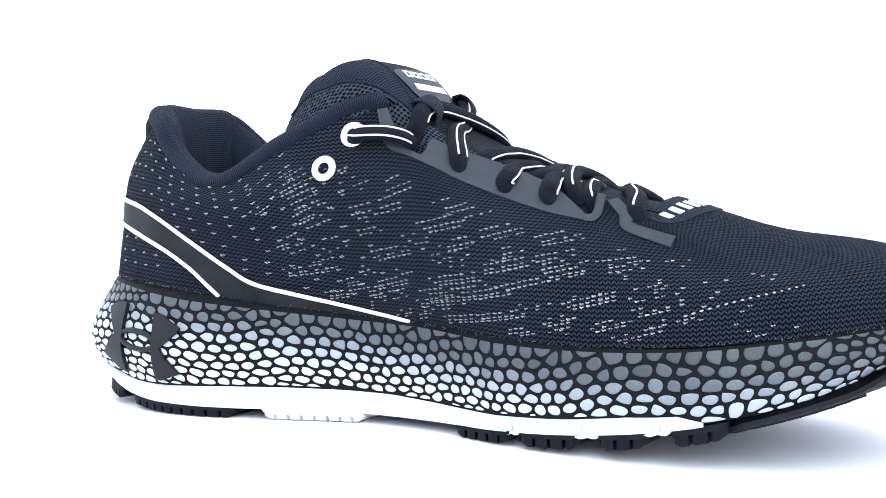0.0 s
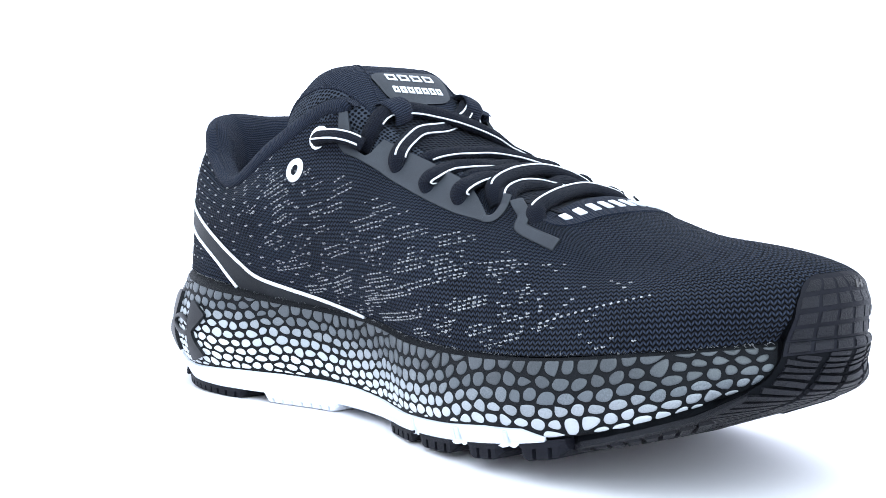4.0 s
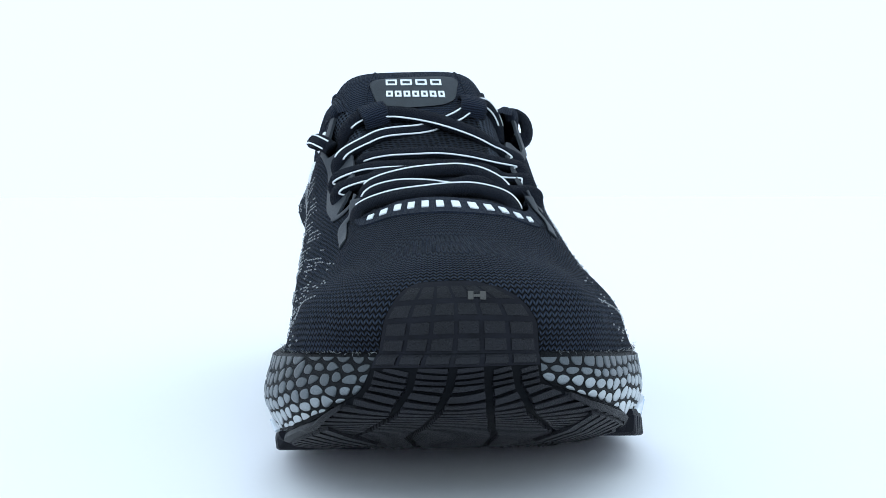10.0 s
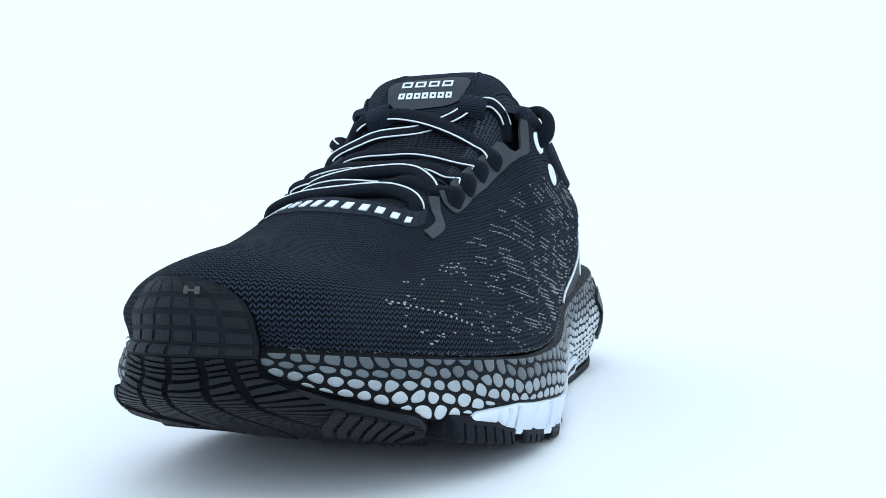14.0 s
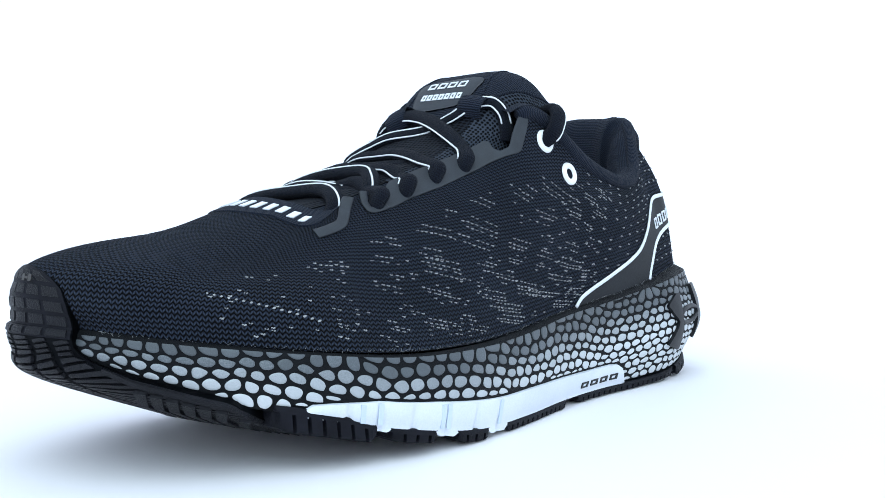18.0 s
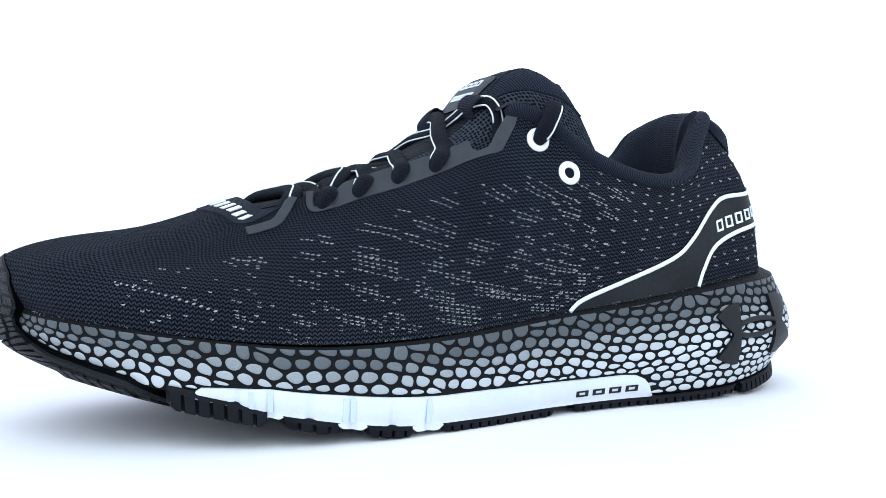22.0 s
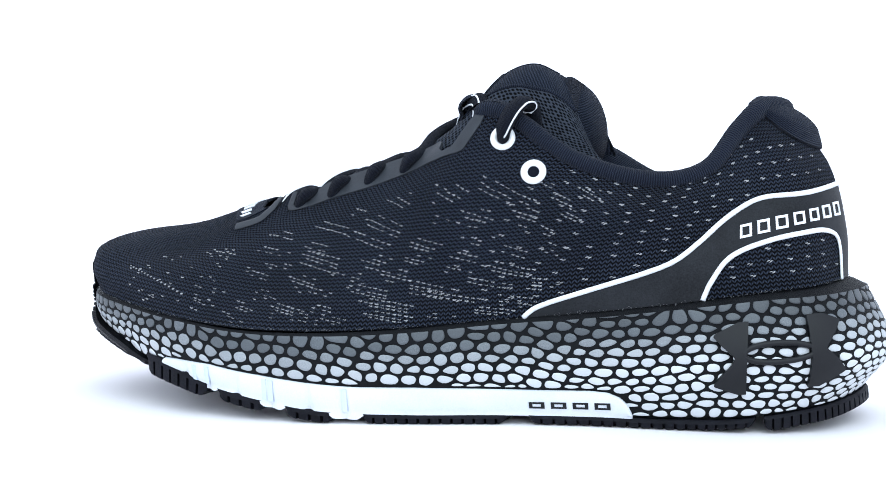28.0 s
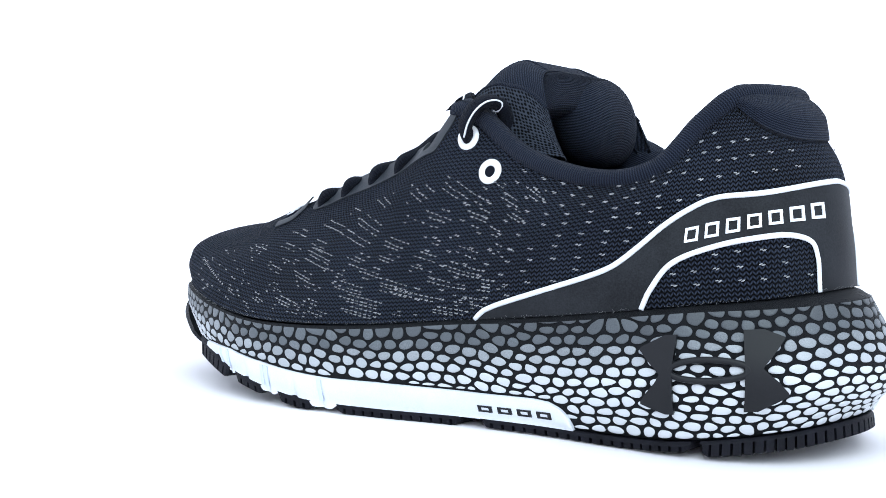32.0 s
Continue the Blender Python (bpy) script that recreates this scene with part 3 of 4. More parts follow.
level, pitch_, gap_ = 22.0, 2.1, 0.52
while level < 132.0:
    low_l, high_l = level, level + pitch_ - gap_
    ends_ = []
    for l_ in (low_l, high_l):
        cross = [column_edge(q, l_, c) for q, c in zip(GROOVES, (11.4, 11.8, 12.15, 12.6))]
        ends_.append([9.66] + cross + [14.56])
    for k in range(5):
        g_ = 0.03
        a0, b0 = ends_[0][k] + (g_ if k else 0), ends_[0][k + 1] - (g_ if k < 4 else 0)
        a1, b1 = ends_[1][k] + (g_ if k else 0), ends_[1][k + 1] - (g_ if k < 4 else 0)
        if min(b0 - a0, b1 - a1) < 0.03:
            continue
        n = 30 if k in (0, 4) else 8
        s0_, s1_ = spread(n, a0, b0), spread(n, a1, b1)
        h0_, h1_ = height_on(s0_, low_l), height_on(s1_, high_l)
        roof = np.minimum(np.minimum(edge_at(s0_), edge_at(s1_)) - 0.012, WALL_TOP - 0.005)
        h1_ = np.minimum(h1_, roof)
        keep = (h1_ - h0_ > 0.003) & (h0_ > 0.01)
        if keep.sum() < 3:
            continue
        first_ = int(np.argmax(keep))
        last_ = len(keep) - 1 - int(np.argmax(keep[::-1]))
        run_ = slice(first_, last_ + 1)
        if last_ - first_ < 2 or not keep[run_].all():
            best = max((list(q) for on, q in itertools.groupby(range(n), lambda i: bool(keep[i])) if on), key=len)
            if len(best) < 3:
                continue
            run_ = slice(best[0], best[-1] + 1)
        guard_slab(s0_[run_], h0_[run_], s1_[run_], h1_[run_], float(np.interp(h1_[run_].max(), (0.36, 0.5), (1.1, 0.45))))
    level += pitch_
# fins along both lower flanks, hanging from a smooth band and sweeping towards the toe
for first, last, lean in ((9.72, 11.05, 0.34), (13.0, 14.5, -0.34)):
    for s0 in np.arange(first + (0.3 if lean < 0 else 0.0), last - (0.3 if lean > 0 else 0.0), 0.155):
        top_h = float(min(edge_at(s0), edge_at(s0 + 0.12))) - 0.022
        low_h = max(0.08, top_h - 0.19)
        if top_h - low_h < 0.04:
            continue
        low_s = s0 + lean + np.array((0.01, 0.045, 0.08, 0.115))
        guard_slab(low_s, np.full(4, low_h), spread(4, s0, s0 + 0.128), np.full(4, top_h), 2.0)
    band_s = spread(40, first, last + 0.1)
    band_h = edge_at(band_s)
    guard_slab(band_s, band_h - 0.03, band_s, band_h - 0.004, 1.5)
# shallow blocks in rows over the front of the toe box, on a smooth cap
cap_h = spread(24, WALL_TOP, GUARD_TOP - 0.004)
cap_grid = np.stack([front_skin.at(spread(25, float(np.interp(h, *GUARD_LEFT)) + 0.01, float(np.interp(h, *GUARD_RIGHT)) - 0.01), np.full(25, h), 0.28 + 0.17 * max(0.0, min(1.0, (h - 0.6) / 0.2))) for h in cap_h])
part("guard_cap", cap_grid.reshape(-1, 3), grid_faces(24, 25), rubber_black, toe_guard, "smooth black rubber cap of the toe guard")
tower = np.interp(WALL_TOP, spread(400, 0, GUARD_TOP), run) + 0.3
row_place = tower
while row_place < run[-1] - 2.2:
    ha, hb = np.interp((row_place, min(row_place + 3.1, run[-1] - 1.0)), run, spread(400, 0, GUARD_TOP))
    la, lb = float(np.interp(ha, *GUARD_LEFT)) + 0.045, float(np.interp(hb, *GUARD_LEFT)) + 0.045
    ra, rb = float(np.interp(ha, *GUARD_RIGHT)) - 0.045, float(np.interp(hb, *GUARD_RIGHT)) - 0.045
    for k in range(6):
        f0, f1 = k / 6 + (0.014 if k else 0), (k + 1) / 6 - (0.014 if k < 5 else 0)
        guard_slab(la + (ra - la) * spread(4, f0, f1), np.full(4, ha), lb + (rb - lb) * spread(4, f0, f1), np.full(4, hb), float(np.interp(ha, (0.5, 0.62, 0.8), (0.75, 0.65, 0.55))))
    row_place += 3.9


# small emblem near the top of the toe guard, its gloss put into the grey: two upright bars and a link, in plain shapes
emblem_v, emblem_f = [], []
for sa, sb, ha, hb in ((11.83, 11.875, 0.848, 0.886), (11.93, 11.975, 0.848, 0.886), (11.875, 11.93, 0.861, 0.873)):
    k0 = len(emblem_v)
    for lift in (0.2, 0.75):
        emblem_v += list(front_skin.at([sa, sb, sb, sa], [ha, ha, hb, hb], lift))
    for f in ((4, 5, 6, 7), (0, 1, 5, 4), (1, 2, 6, 5), (2, 3, 7, 6), (3, 0, 4, 7)):
        emblem_f.append(tuple(k0 + i for i in f))
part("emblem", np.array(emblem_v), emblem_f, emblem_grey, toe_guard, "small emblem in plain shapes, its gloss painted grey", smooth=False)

# ---- collar, lining, tongue ----
def pillow(name, face, thick, material, parent, label=""):
    """A padded body behind a face: as thick as told, thinning out to its rim."""
    grid = face.grid
    r, c = grid.shape[:2]
    back = grid - face.normals * np.minimum(thick, 5.0)[..., None]
    middle_ = grid[:, c // 2][:, None]
    back[..., 0] = np.minimum(back[..., 0], middle_[..., 0] - thick)
    k = r * c
    base = grid_faces(r, c)
    rim = ([j * c for j in range(r)] + [(r - 1) * c + i for i in range(1, c)]
           + [j * c + c - 1 for j in range(r - 2, -1, -1)] + [i for i in range(c - 2, 0, -1)])
    faces = [tuple(f) for f in base] + [tuple(f[::-1] + k) for f in base]
    faces += [(b, a, a + k, b + k) for a, b in zip(rim, rim[1:] + rim[:1])]
    uv = surface_uv(grid)
    return part(name, np.vstack([grid.reshape(-1, 3), back.reshape(-1, 3)]), faces, material, parent, label, np.vstack([uv, uv]))


r_, q_ = np.meshgrid(spread(49, 0, 1), spread(49, -1, 1), indexing="ij")
deep_ = np.maximum(4.0, (tongue_face.grid[:, 24, 0][:, None] + 39.0) * np.clip((r_ - 0.42) / 0.15, 0, 1))
tongue_thick = deep_ * np.sqrt(np.maximum(1 - np.abs(q_) ** 6, 0.002)) * np.sqrt(np.maximum(1 - np.maximum((r_ - 0.8) / 0.2, 0) ** 2, 0.003))
tongue = pillow("tongue", tongue_face, tongue_thick, quilt_black, shoe, "padded black tongue with a quilted top")


# soft pad behind the top of the tongue
a_, b_ = np.meshgrid(spread(25, -math.pi / 2, math.pi / 2), spread(41, 0, 2 * math.pi), indexing="ij")
bulge = np.stack([np.sign(np.cos(b_)) * np.abs(np.cos(b_)) ** 0.8 * np.cos(a_) ** 0.8, np.sign(np.sin(b_)) * np.abs(np.sin(b_)) ** 0.8 * np.cos(a_) ** 0.8, np.sin(a_)], -1)
pad_grid = bulge * np.array((11.5, 19.0, 17.0)) + np.array((-35.0, -33.5, 106.0))
pad_grid[..., 0] += (pad_grid[..., 2] - 106.5) * 0.12
part("tongue_pad", pad_grid.reshape(-1, 3), grid_faces(25, 41)[:, ::-1], quilt_black, tongue, "soft quilted black pad behind the tongue", surface_uv(pad_grid))


def patch_sheet(name, face, r0, r1, q0, q1, lift, material, parent, label="", n=24, inner=None):
    """A thin sheet on a face; inner may name the column at which each row ends."""
    ends_ = [q1 if inner is None else inner(r) for r in spread(n, r0, r1)]
    grid = np.stack([face.at(np.full(n, r), spread(n, q0, e), lift) for r, e in zip(spread(n, r0, r1), ends_)])
    under = np.stack([face.at(np.full(n, r), spread(n, q0, e), lift - 0.9) for r, e in zip(spread(n, r0, r1), ends_)])
    k = n * n
    base = grid_faces(n, n)
    rim = ([j * n for j in range(n)] + [(n - 1) * n + i for i in range(1, n)] + [j * n + n - 1 for j in range(n - 2, -1, -1)] + [i for i in range(n - 2, 0, -1)])
    faces = [tuple(f) for f in base] + [(b, a, a + k, b + k) for a, b in zip(rim, rim[1:] + rim[:1])]
    uv = surface_uv(grid)
    return part(name, np.vstack([grid.reshape(-1, 3), under.reshape(-1, 3)]), faces, material, parent, label, np.vstack([uv, uv]))


NET_EDGE = chart("0.2 0.22, 0.5 0.25, 0.55 0.25, 0.6 0.23, 0.71 0.17, 0.8 0.125, 0.9 0.1, 1.0 0.09")
wing = patch_sheet("tongue_wing", tongue_face, 0.2, 0.995, 0.0, 0.2, 0.5, net_black, tongue, "black open net at the edge of the tongue", 40, lambda r: float(np.interp(r, *NET_EDGE)))
wing_out = patch_sheet("tongue_wing", tongue_face, 0.2, 0.995, 1.0, 0.8, 0.5, net_black, tongue, "black open net at the edge of the tongue", 40, lambda r: 1 - float(np.interp(r, *NET_EDGE)))
wing_out.data.flip_normals()
patch_sheet("tongue_vamp", tongue_face, 0.0, 0.5, 0.2, 0.8, 0.35, net_shaded, tongue, "black open net along the tongue")
# seams where the net meets the padded top
for side_q, owner in ((0, wing), (1, wing_out)):
    rr = spread(60, 0.5, 0.99)
    qq = np.interp(rr, *NET_EDGE)
    qq = qq if side_q == 0 else 1 - qq
    tube("seam", tongue_face.at(rr, qq, 0.5), 0.7, 0.55, cloth_black, tongue, "corded seam", tongue_face.normal(rr, qq), 8)
for q0 in (0.345, 0.715):
    rr = spread(40, 0.53, 0.99)
    qq = np.full(40, q0) + 0.02 * np.sin(rr * 9) * (1 if q0 < 0.5 else -1)
    tube("seam", tongue_face.at(rr, qq, 0.1), 0.45, 0.3, cloth_black, tongue, "stitched seam", tongue_face.normal(rr, qq), 6)

# label on the tongue: a rounded plate
n = 28
cells = []
for lift in (0.9, -0.3):
    for j in spread(n, -1, 1):
        wide = (1 - 0.16 * abs(j) ** 5) * (1.0 + 0.12 * j)
        for i in spread(n, -1, 1):
            cells.append(tongue_face.at(0.645 + 0.088 * j * (1 - 0.14 * abs(i) ** 5) + 0.012 * i, 0.52 + 0.165 * i * wide, lift * (1 - 0.25 * max(abs(i), abs(j)) ** 8))[0])
k = n * n
rim = ([j * n for j in range(n)] + [(n - 1) * n + i for i in range(1, n)] + [j * n + n - 1 for j in range(n - 2, -1, -1)] + [i for i in range(n - 2, 0, -1)])
faces = [tuple(f) for f in grid_faces(n, n)] + [(b, a, a + k, b + k) for a, b in zip(rim, rim[1:] + rim[:1])]
tongue_label = part("tongue_label", cells, faces, film_grey, shoe, "charcoal rubber label with white print")

# lining and insole
count = 220
s = spread(count, 17.6, 30.4)
top = upper_skin.at(s, np.ones(count))
side = upper_skin.normal(s, np.full(count, 0.7)) * np.array([1, 1, 0])
side /= np.linalg.norm(side, axis=1, keepdims=True)
deep = [(-1.0, 2.2), (3.0, 3.2), (6.5, 1.5), (9.0, -3.5), (10.5, -11), (10.5, -21), (9.0, -33), (7.5, -46)]
padding = np.exp(-((s - 24.0) / 2.0) ** 4) * 0.9
grid = np.stack([top - side * a + np.outer(b + padding * (1 if -4 < b else 0.4), (0, 0, 1.0)) for a, b in deep])
grid[:, :, 2] = np.maximum(grid[:, :, 2], 47)
part("lining", grid.reshape(-1, 3), grid_faces(len(deep), count)[:, ::-1], cloth_black, shoe, "soft padded black heel lining", surface_uv(grid))
ringed = upper_skin.at(spread(121, 0, 24)[:-1], np.full(120, 0.3), -3.0)
ringed[:, 2] = 47.5
part("insole", ringed, [tuple(range(120))[::-1]], cloth_black, shoe, "flat black insole", ringed[:, :2], smooth=False)

# padded rim of the collar, from one eyelet corner round the heel to the other
count = 260
s = spread(count, 17.75, 30.25)
path = upper_skin.at(s, np.full(count, 0.99), -0.6)
heel = np.exp(-((s - 24.0) / 1.7) ** 2)
ends = np.minimum(1, np.minimum(s - 17.75, 30.25 - s) / 0.25 + 0.55)
rim_up = upper_skin.normal(s, np.full(count, 0.95))
tube("collar_rim", path + np.outer(0.8 + heel * 0.5, (0, 0, 1.0)), (3.0 + 0.9 * heel) * ends, (2.6 + 1.1 * heel) * ends, cloth_black, shoe, "padded black collar rim", rim_up, 14)

# heel tab: a padded patch that folds over the back of the collar
cols_, rows_n = 60, 22
grid, under = [], []
for j in spread(rows_n, 0, 1):
    ss = spread(cols_, 22.85, 25.15)
    low = 0.985 - 0.25 * np.maximum(1 - (np.abs(ss - 24) / 1.17) ** 2.2, 0)
    h = low + (1.0 - low) * j
    puff = 0.7 + (1.7 + 2.1 * math.sin(j * math.pi)) * math.sqrt(min(1.0, 3 * j + 0.02)) * np.sqrt(np.maximum(1 - (np.abs(ss - 24) / 1.16) ** 4, 0.02))
    grid.append(upper_skin.at(ss, h, puff))
    under.append(upper_skin.at(ss, h, -0.5))
grid, under = np.stack(grid), np.stack(under)
k = rows_n * cols_
rim = ([j * cols_ for j in range(rows_n)] + [(rows_n - 1) * cols_ + i for i in range(1, cols_)]
       + [j * cols_ + cols_ - 1 for j in range(rows_n - 2, -1, -1)] + [i for i in range(cols_ - 2, 0, -1)])
uv = surface_uv(grid)
part("heel_tab", np.vstack([grid.reshape(-1, 3), under.reshape(-1, 3)]),
     [tuple(f) for f in grid_faces(rows_n, cols_)] + [(b, a, a + k, b + k) for a, b in zip(rim, rim[1:] + rim[:1])],
     cloth_black, shoe, "padded black heel tab", np.vstack([uv, uv]))

# ---- laces ----
def lace_path(stops, count):
    """A path over places on the tongue (t r q lift), on the upper (u s h lift) or free (p or f x y z), with the way it faces."""
    places, faces_ = [], []
    for stop in stops.split(","):
        kind_, *v = stop.split()
        a, b, c = (float(q) for q in v)
        if kind_ == "t":
            places.append(tongue_face.at(a, b, c)[0])
            faces_.append(tongue_face.normal(a, b)[0])
        elif kind_ == "u":
            places.append(upper_skin.at(a, b, c)[0])
            faces_.append(upper_skin.normal(a, b)[0] * 0.45 + np.array((0.25, 0, 0.5)))
        elif kind_ == "f":
            places.append(np.array((a, b, c)))
            faces_.append(np.array((0.1, 0.85, 0.5)))
        else:
            places.append(np.array((a, b, c)))
            faces_.append(faces_[-1] if faces_ else np.array((0, 0, 1.0)))
    t_ = spread(count, 0, 1)
    return open_spline(np.array(places), t_), open_spline(np.array(faces_), t_)


def lace(stops, sides_, name="lace", wide=3.1, high=2.3):
    path_, up_ = lace_path(stops, 72)
    along = np.gradient(path_, axis=0)
    along /= np.linalg.norm(along, axis=1, keepdims=True)
    side_ = np.cross(along, up_)
    side_ /= np.linalg.norm(side_, axis=1, keepdims=True)
    top_ = np.cross(side_, along)
    cord = tube(name, path_, wide, high, lace_black, shoe, "black woven lace", up_, 14)
    for edge in sides_:
        lean_ = radians(25 if edge > 0 else 98)
        tube("white_edge", (path_ + side_ * math.cos(lean_) * wide + top_ * math.sin(lean_) * high)[9:64], 0.36, 0.33, print_white, cord, "white edge of the lace", up_[9:64], 6)


# crossing runs, each from the inner side to the outer side
lace("t 0.435 0.05 0.0, t 0.458 0.17 1.6, t 0.5 0.285 2.2, t 0.512 0.4 2.2, t 0.49 0.5 2.8, t 0.448 0.6 3.0, t 0.408 0.72 1.8, t 0.381 0.848 1.0, u 7.14 0.95 1.4, u 7.13 0.928 0.8, u 7.13 0.905 -2", (1,))
lace("u 16.84 0.895 -2, u 16.83 0.918 1.2, u 16.75 0.966 1.6, t 0.383 0.222 1.4, t 0.415 0.34 1.2, t 0.455 0.52 -0.2, t 0.505 0.645 0.6, t 0.555 0.715 1.8, t 0.592 0.785 1.8, t 0.57 0.845 1.6, t 0.53 0.893 1.0, t 0.495 0.935 0.0", (1, -1))
lace("t 0.32 0.1 -1, t 0.314 0.18 1.0, t 0.312 0.3 1.2, t 0.318 0.42 1.2, t 0.32 0.54 1.4, t 0.305 0.66 1.2, t 0.291 0.787 1.0, u 7.6 0.96 1.4, u 7.57 0.928 0.8, u 7.57 0.905 -2", (1,))
lace("u 16.42 0.855 -2, u 16.41 0.878 1.2, u 16.28 0.922 1.6, t 0.257 0.2 1.2, t 0.25 0.33 0.8, t 0.265 0.48 -0.2, t 0.29 0.62 -1.2, t 0.31 0.78 -1.5", (1,))
lace("u 15.96 0.85 -2, u 15.95 0.872 1.2, u 15.8 0.925 1.6, t 0.192 0.225 1.2, t 0.19 0.34 0.6, t 0.195 0.48 -0.6, t 0.2 0.62 -1.5, t 0.21 0.78 -1.8", (1,))
lace("t 0.228 0.12 -1.5, t 0.216 0.23 0.4, t 0.214 0.35 0.8, t 0.23 0.5 0.8, t 0.238 0.62 0.8, t 0.233 0.72 1.0, t 0.222 0.845 1.0, u 8.02 0.945 1.4, u 7.99 0.91 0.8, u 7.99 0.885 -2", (1,))
lace("t 0.13 0.1 -1, t 0.155 0.19 1.6, t 0.182 0.37 2.2, t 0.202 0.55 2.4, t 0.2 0.65 2.2, t 0.182 0.735 1.8, t 0.16 0.82 1.0, t 0.14 0.9 -1", (-1,))
lace("t 0.15 0.45 -1.2, t 0.162 0.56 -0.2, t 0.17 0.67 0.8, t 0.155 0.84 1, u 8.47 0.93 1.4, u 8.45 0.9 0.8, u 8.45 0.875 -2", ())
lace("t 0.1 0.1 -0.5, t 0.122 0.187 1.0, t 0.138 0.32 1.2, t 0.148 0.45 0.6, t 0.152 0.56 -0.8, t 0.15 0.68 -1.8", (-1,))
lace("t 0.02 0.05 -0.4, t 0.035 0.132 1.4, t 0.052 0.3 2.0, t 0.085 0.48 2.4, t 0.1 0.6 2.4, t 0.1 0.69 2.0, t 0.085 0.8 1.6, t 0.07 0.88 0.8, t 0.05 0.95 -1", (-1,), wide=3.4)
# ends through the top eyelets
lace("u 18.28 0.89 -1.5, u 18.17 0.89 3.0, u 17.92 0.89 3.4, u 17.68 0.895 2.6, u 17.5 0.905 0.0", (1, -1))
lace("f -19.5 19.5 98.2, f -20.5 24.3 101.5, f -22.3 25 105.3, f -24.5 23.6 109, f -26.5 19.8 111.2, f -27.8 14.5 110, f -28.3 11 105, f -28.5 9.5 99", (1,))

# webbing loops that hold the laces on the tongue
for r0, q0 in ((0.51, 0.34), (0.558, 0.725)):
    path_, up_ = lace_path(f"t {r0 - 0.045} {q0} 0.4, t {r0 - 0.03} {q0} 3.8, t {r0} {q0} 4.6, t {r0 + 0.03} {q0} 3.4, t {r0 + 0.045} {q0} 0.4", 24)
    tube("lace_loop", path_, 5.2, 0.7, cloth_black, tongue, "ribbed black webbing loop", up_, 10)

# ---- overlays and printed lines on the upper ----
LINE_OUTER = chart("0 0.55, 1.13 0.55, 1.77 0.555, 2.17 0.525, 2.5 0.475, 2.8 0.39, 3.1 0.295, 3.43 0.235, 3.87 0.175, 4.4 0.11, 4.63 0.07, 4.72 0.035, 4.78 0.0")
LINE_INNER = chart("18.2 0.0, 18.57 0.028, 19.17 0.07, 19.67 0.1, 20.17 0.135, 20.47 0.22, 20.93 0.36, 21.37 0.44, 22.03 0.48, 22.8 0.51, 24 0.55")
ARCH_OUTER = chart("0.46 0.0, 0.465 0.1, 0.48 0.2, 0.55 0.285, 0.8 0.325, 1.2 0.33, 1.67 0.325, 2.13 0.295, 2.4 0.24, 2.63 0.12, 2.72 0.05, 2.77 0.0")
ARCH_INNER = chart("20.63 0.0, 20.8 0.08, 21.03 0.17, 21.43 0.25, 22.07 0.305, 22.73 0.35, 23.15 0.34, 23.4 0.29, 23.5 0.2, 23.53 0.1, 23.535 0.0")


def smooth_line(pairs, count=160):
    """Places along a line of (station, height) pairs, evenly spaced on the surface."""
    pts = open_spline(np.stack(pairs, 1), spread(count * 4, 0, 1))
    place = upper_skin.at(pts[:, 0], np.maximum(pts[:, 1], 0))
    run_ = np.concatenate([[0], np.cumsum(np.linalg.norm(np.diff(place, axis=0), axis=1))])
    even = spread(count, 0, run_[-1])
    return np.interp(even, run_, pts[:, 0]), np.maximum(np.interp(even, run_, pts[:, 1]), 0)


def film(a, b, top, low, label):
    s_ = spread(int((b - a) * 45), a, b)
    high, base = np.interp(s_, *top), np.interp(s_, *low)
    return skin_sheet("heel_overlay", upper_skin, s_, np.minimum(base, high - 0.004), high, 12, 0.45, 0.8, film_dark, shoe, label)


full_low_outer = (np.concatenate([[0, 0.459], ARCH_OUTER[0], [2.775, 4.8]]), np.concatenate([[0, 0], ARCH_OUTER[1], [0, 0]]))
full_low_inner = (np.concatenate([[18, 20.625], ARCH_INNER[0], [23.54, 24]]), np.concatenate([[0, 0], ARCH_INNER[1], [0, 0]]))
overlay_outer = film(0.0, 4.78, LINE_OUTER, full_low_outer, "charcoal film band sweeping round the heel")
overlay_inner = film(18.2, 24.0, LINE_INNER, full_low_inner, "charcoal film band sweeping round the heel")
for pairs, owner in ((LINE_OUTER, overlay_outer), (ARCH_OUTER, overlay_outer), (LINE_INNER, overlay_inner), (ARCH_INNER, overlay_inner)):
    s_, h_ = smooth_line(pairs)
    tube("white_line", upper_skin.at(s_, h_, 0.55), 0.88, 0.45, print_white, owner, "printed white line", upper_skin.normal(s_, h_), 8)


def mark(name, skin, s0, s1, h0, h1, lift, thick, material, parent, label="", n=6, m=4):
    """A small flat raised mark on a skin."""
    return skin_sheet(name, skin, spread(n, s0, s1), np.full(n, h0), np.full(n, h1), m, lift, thick, material, parent, label)


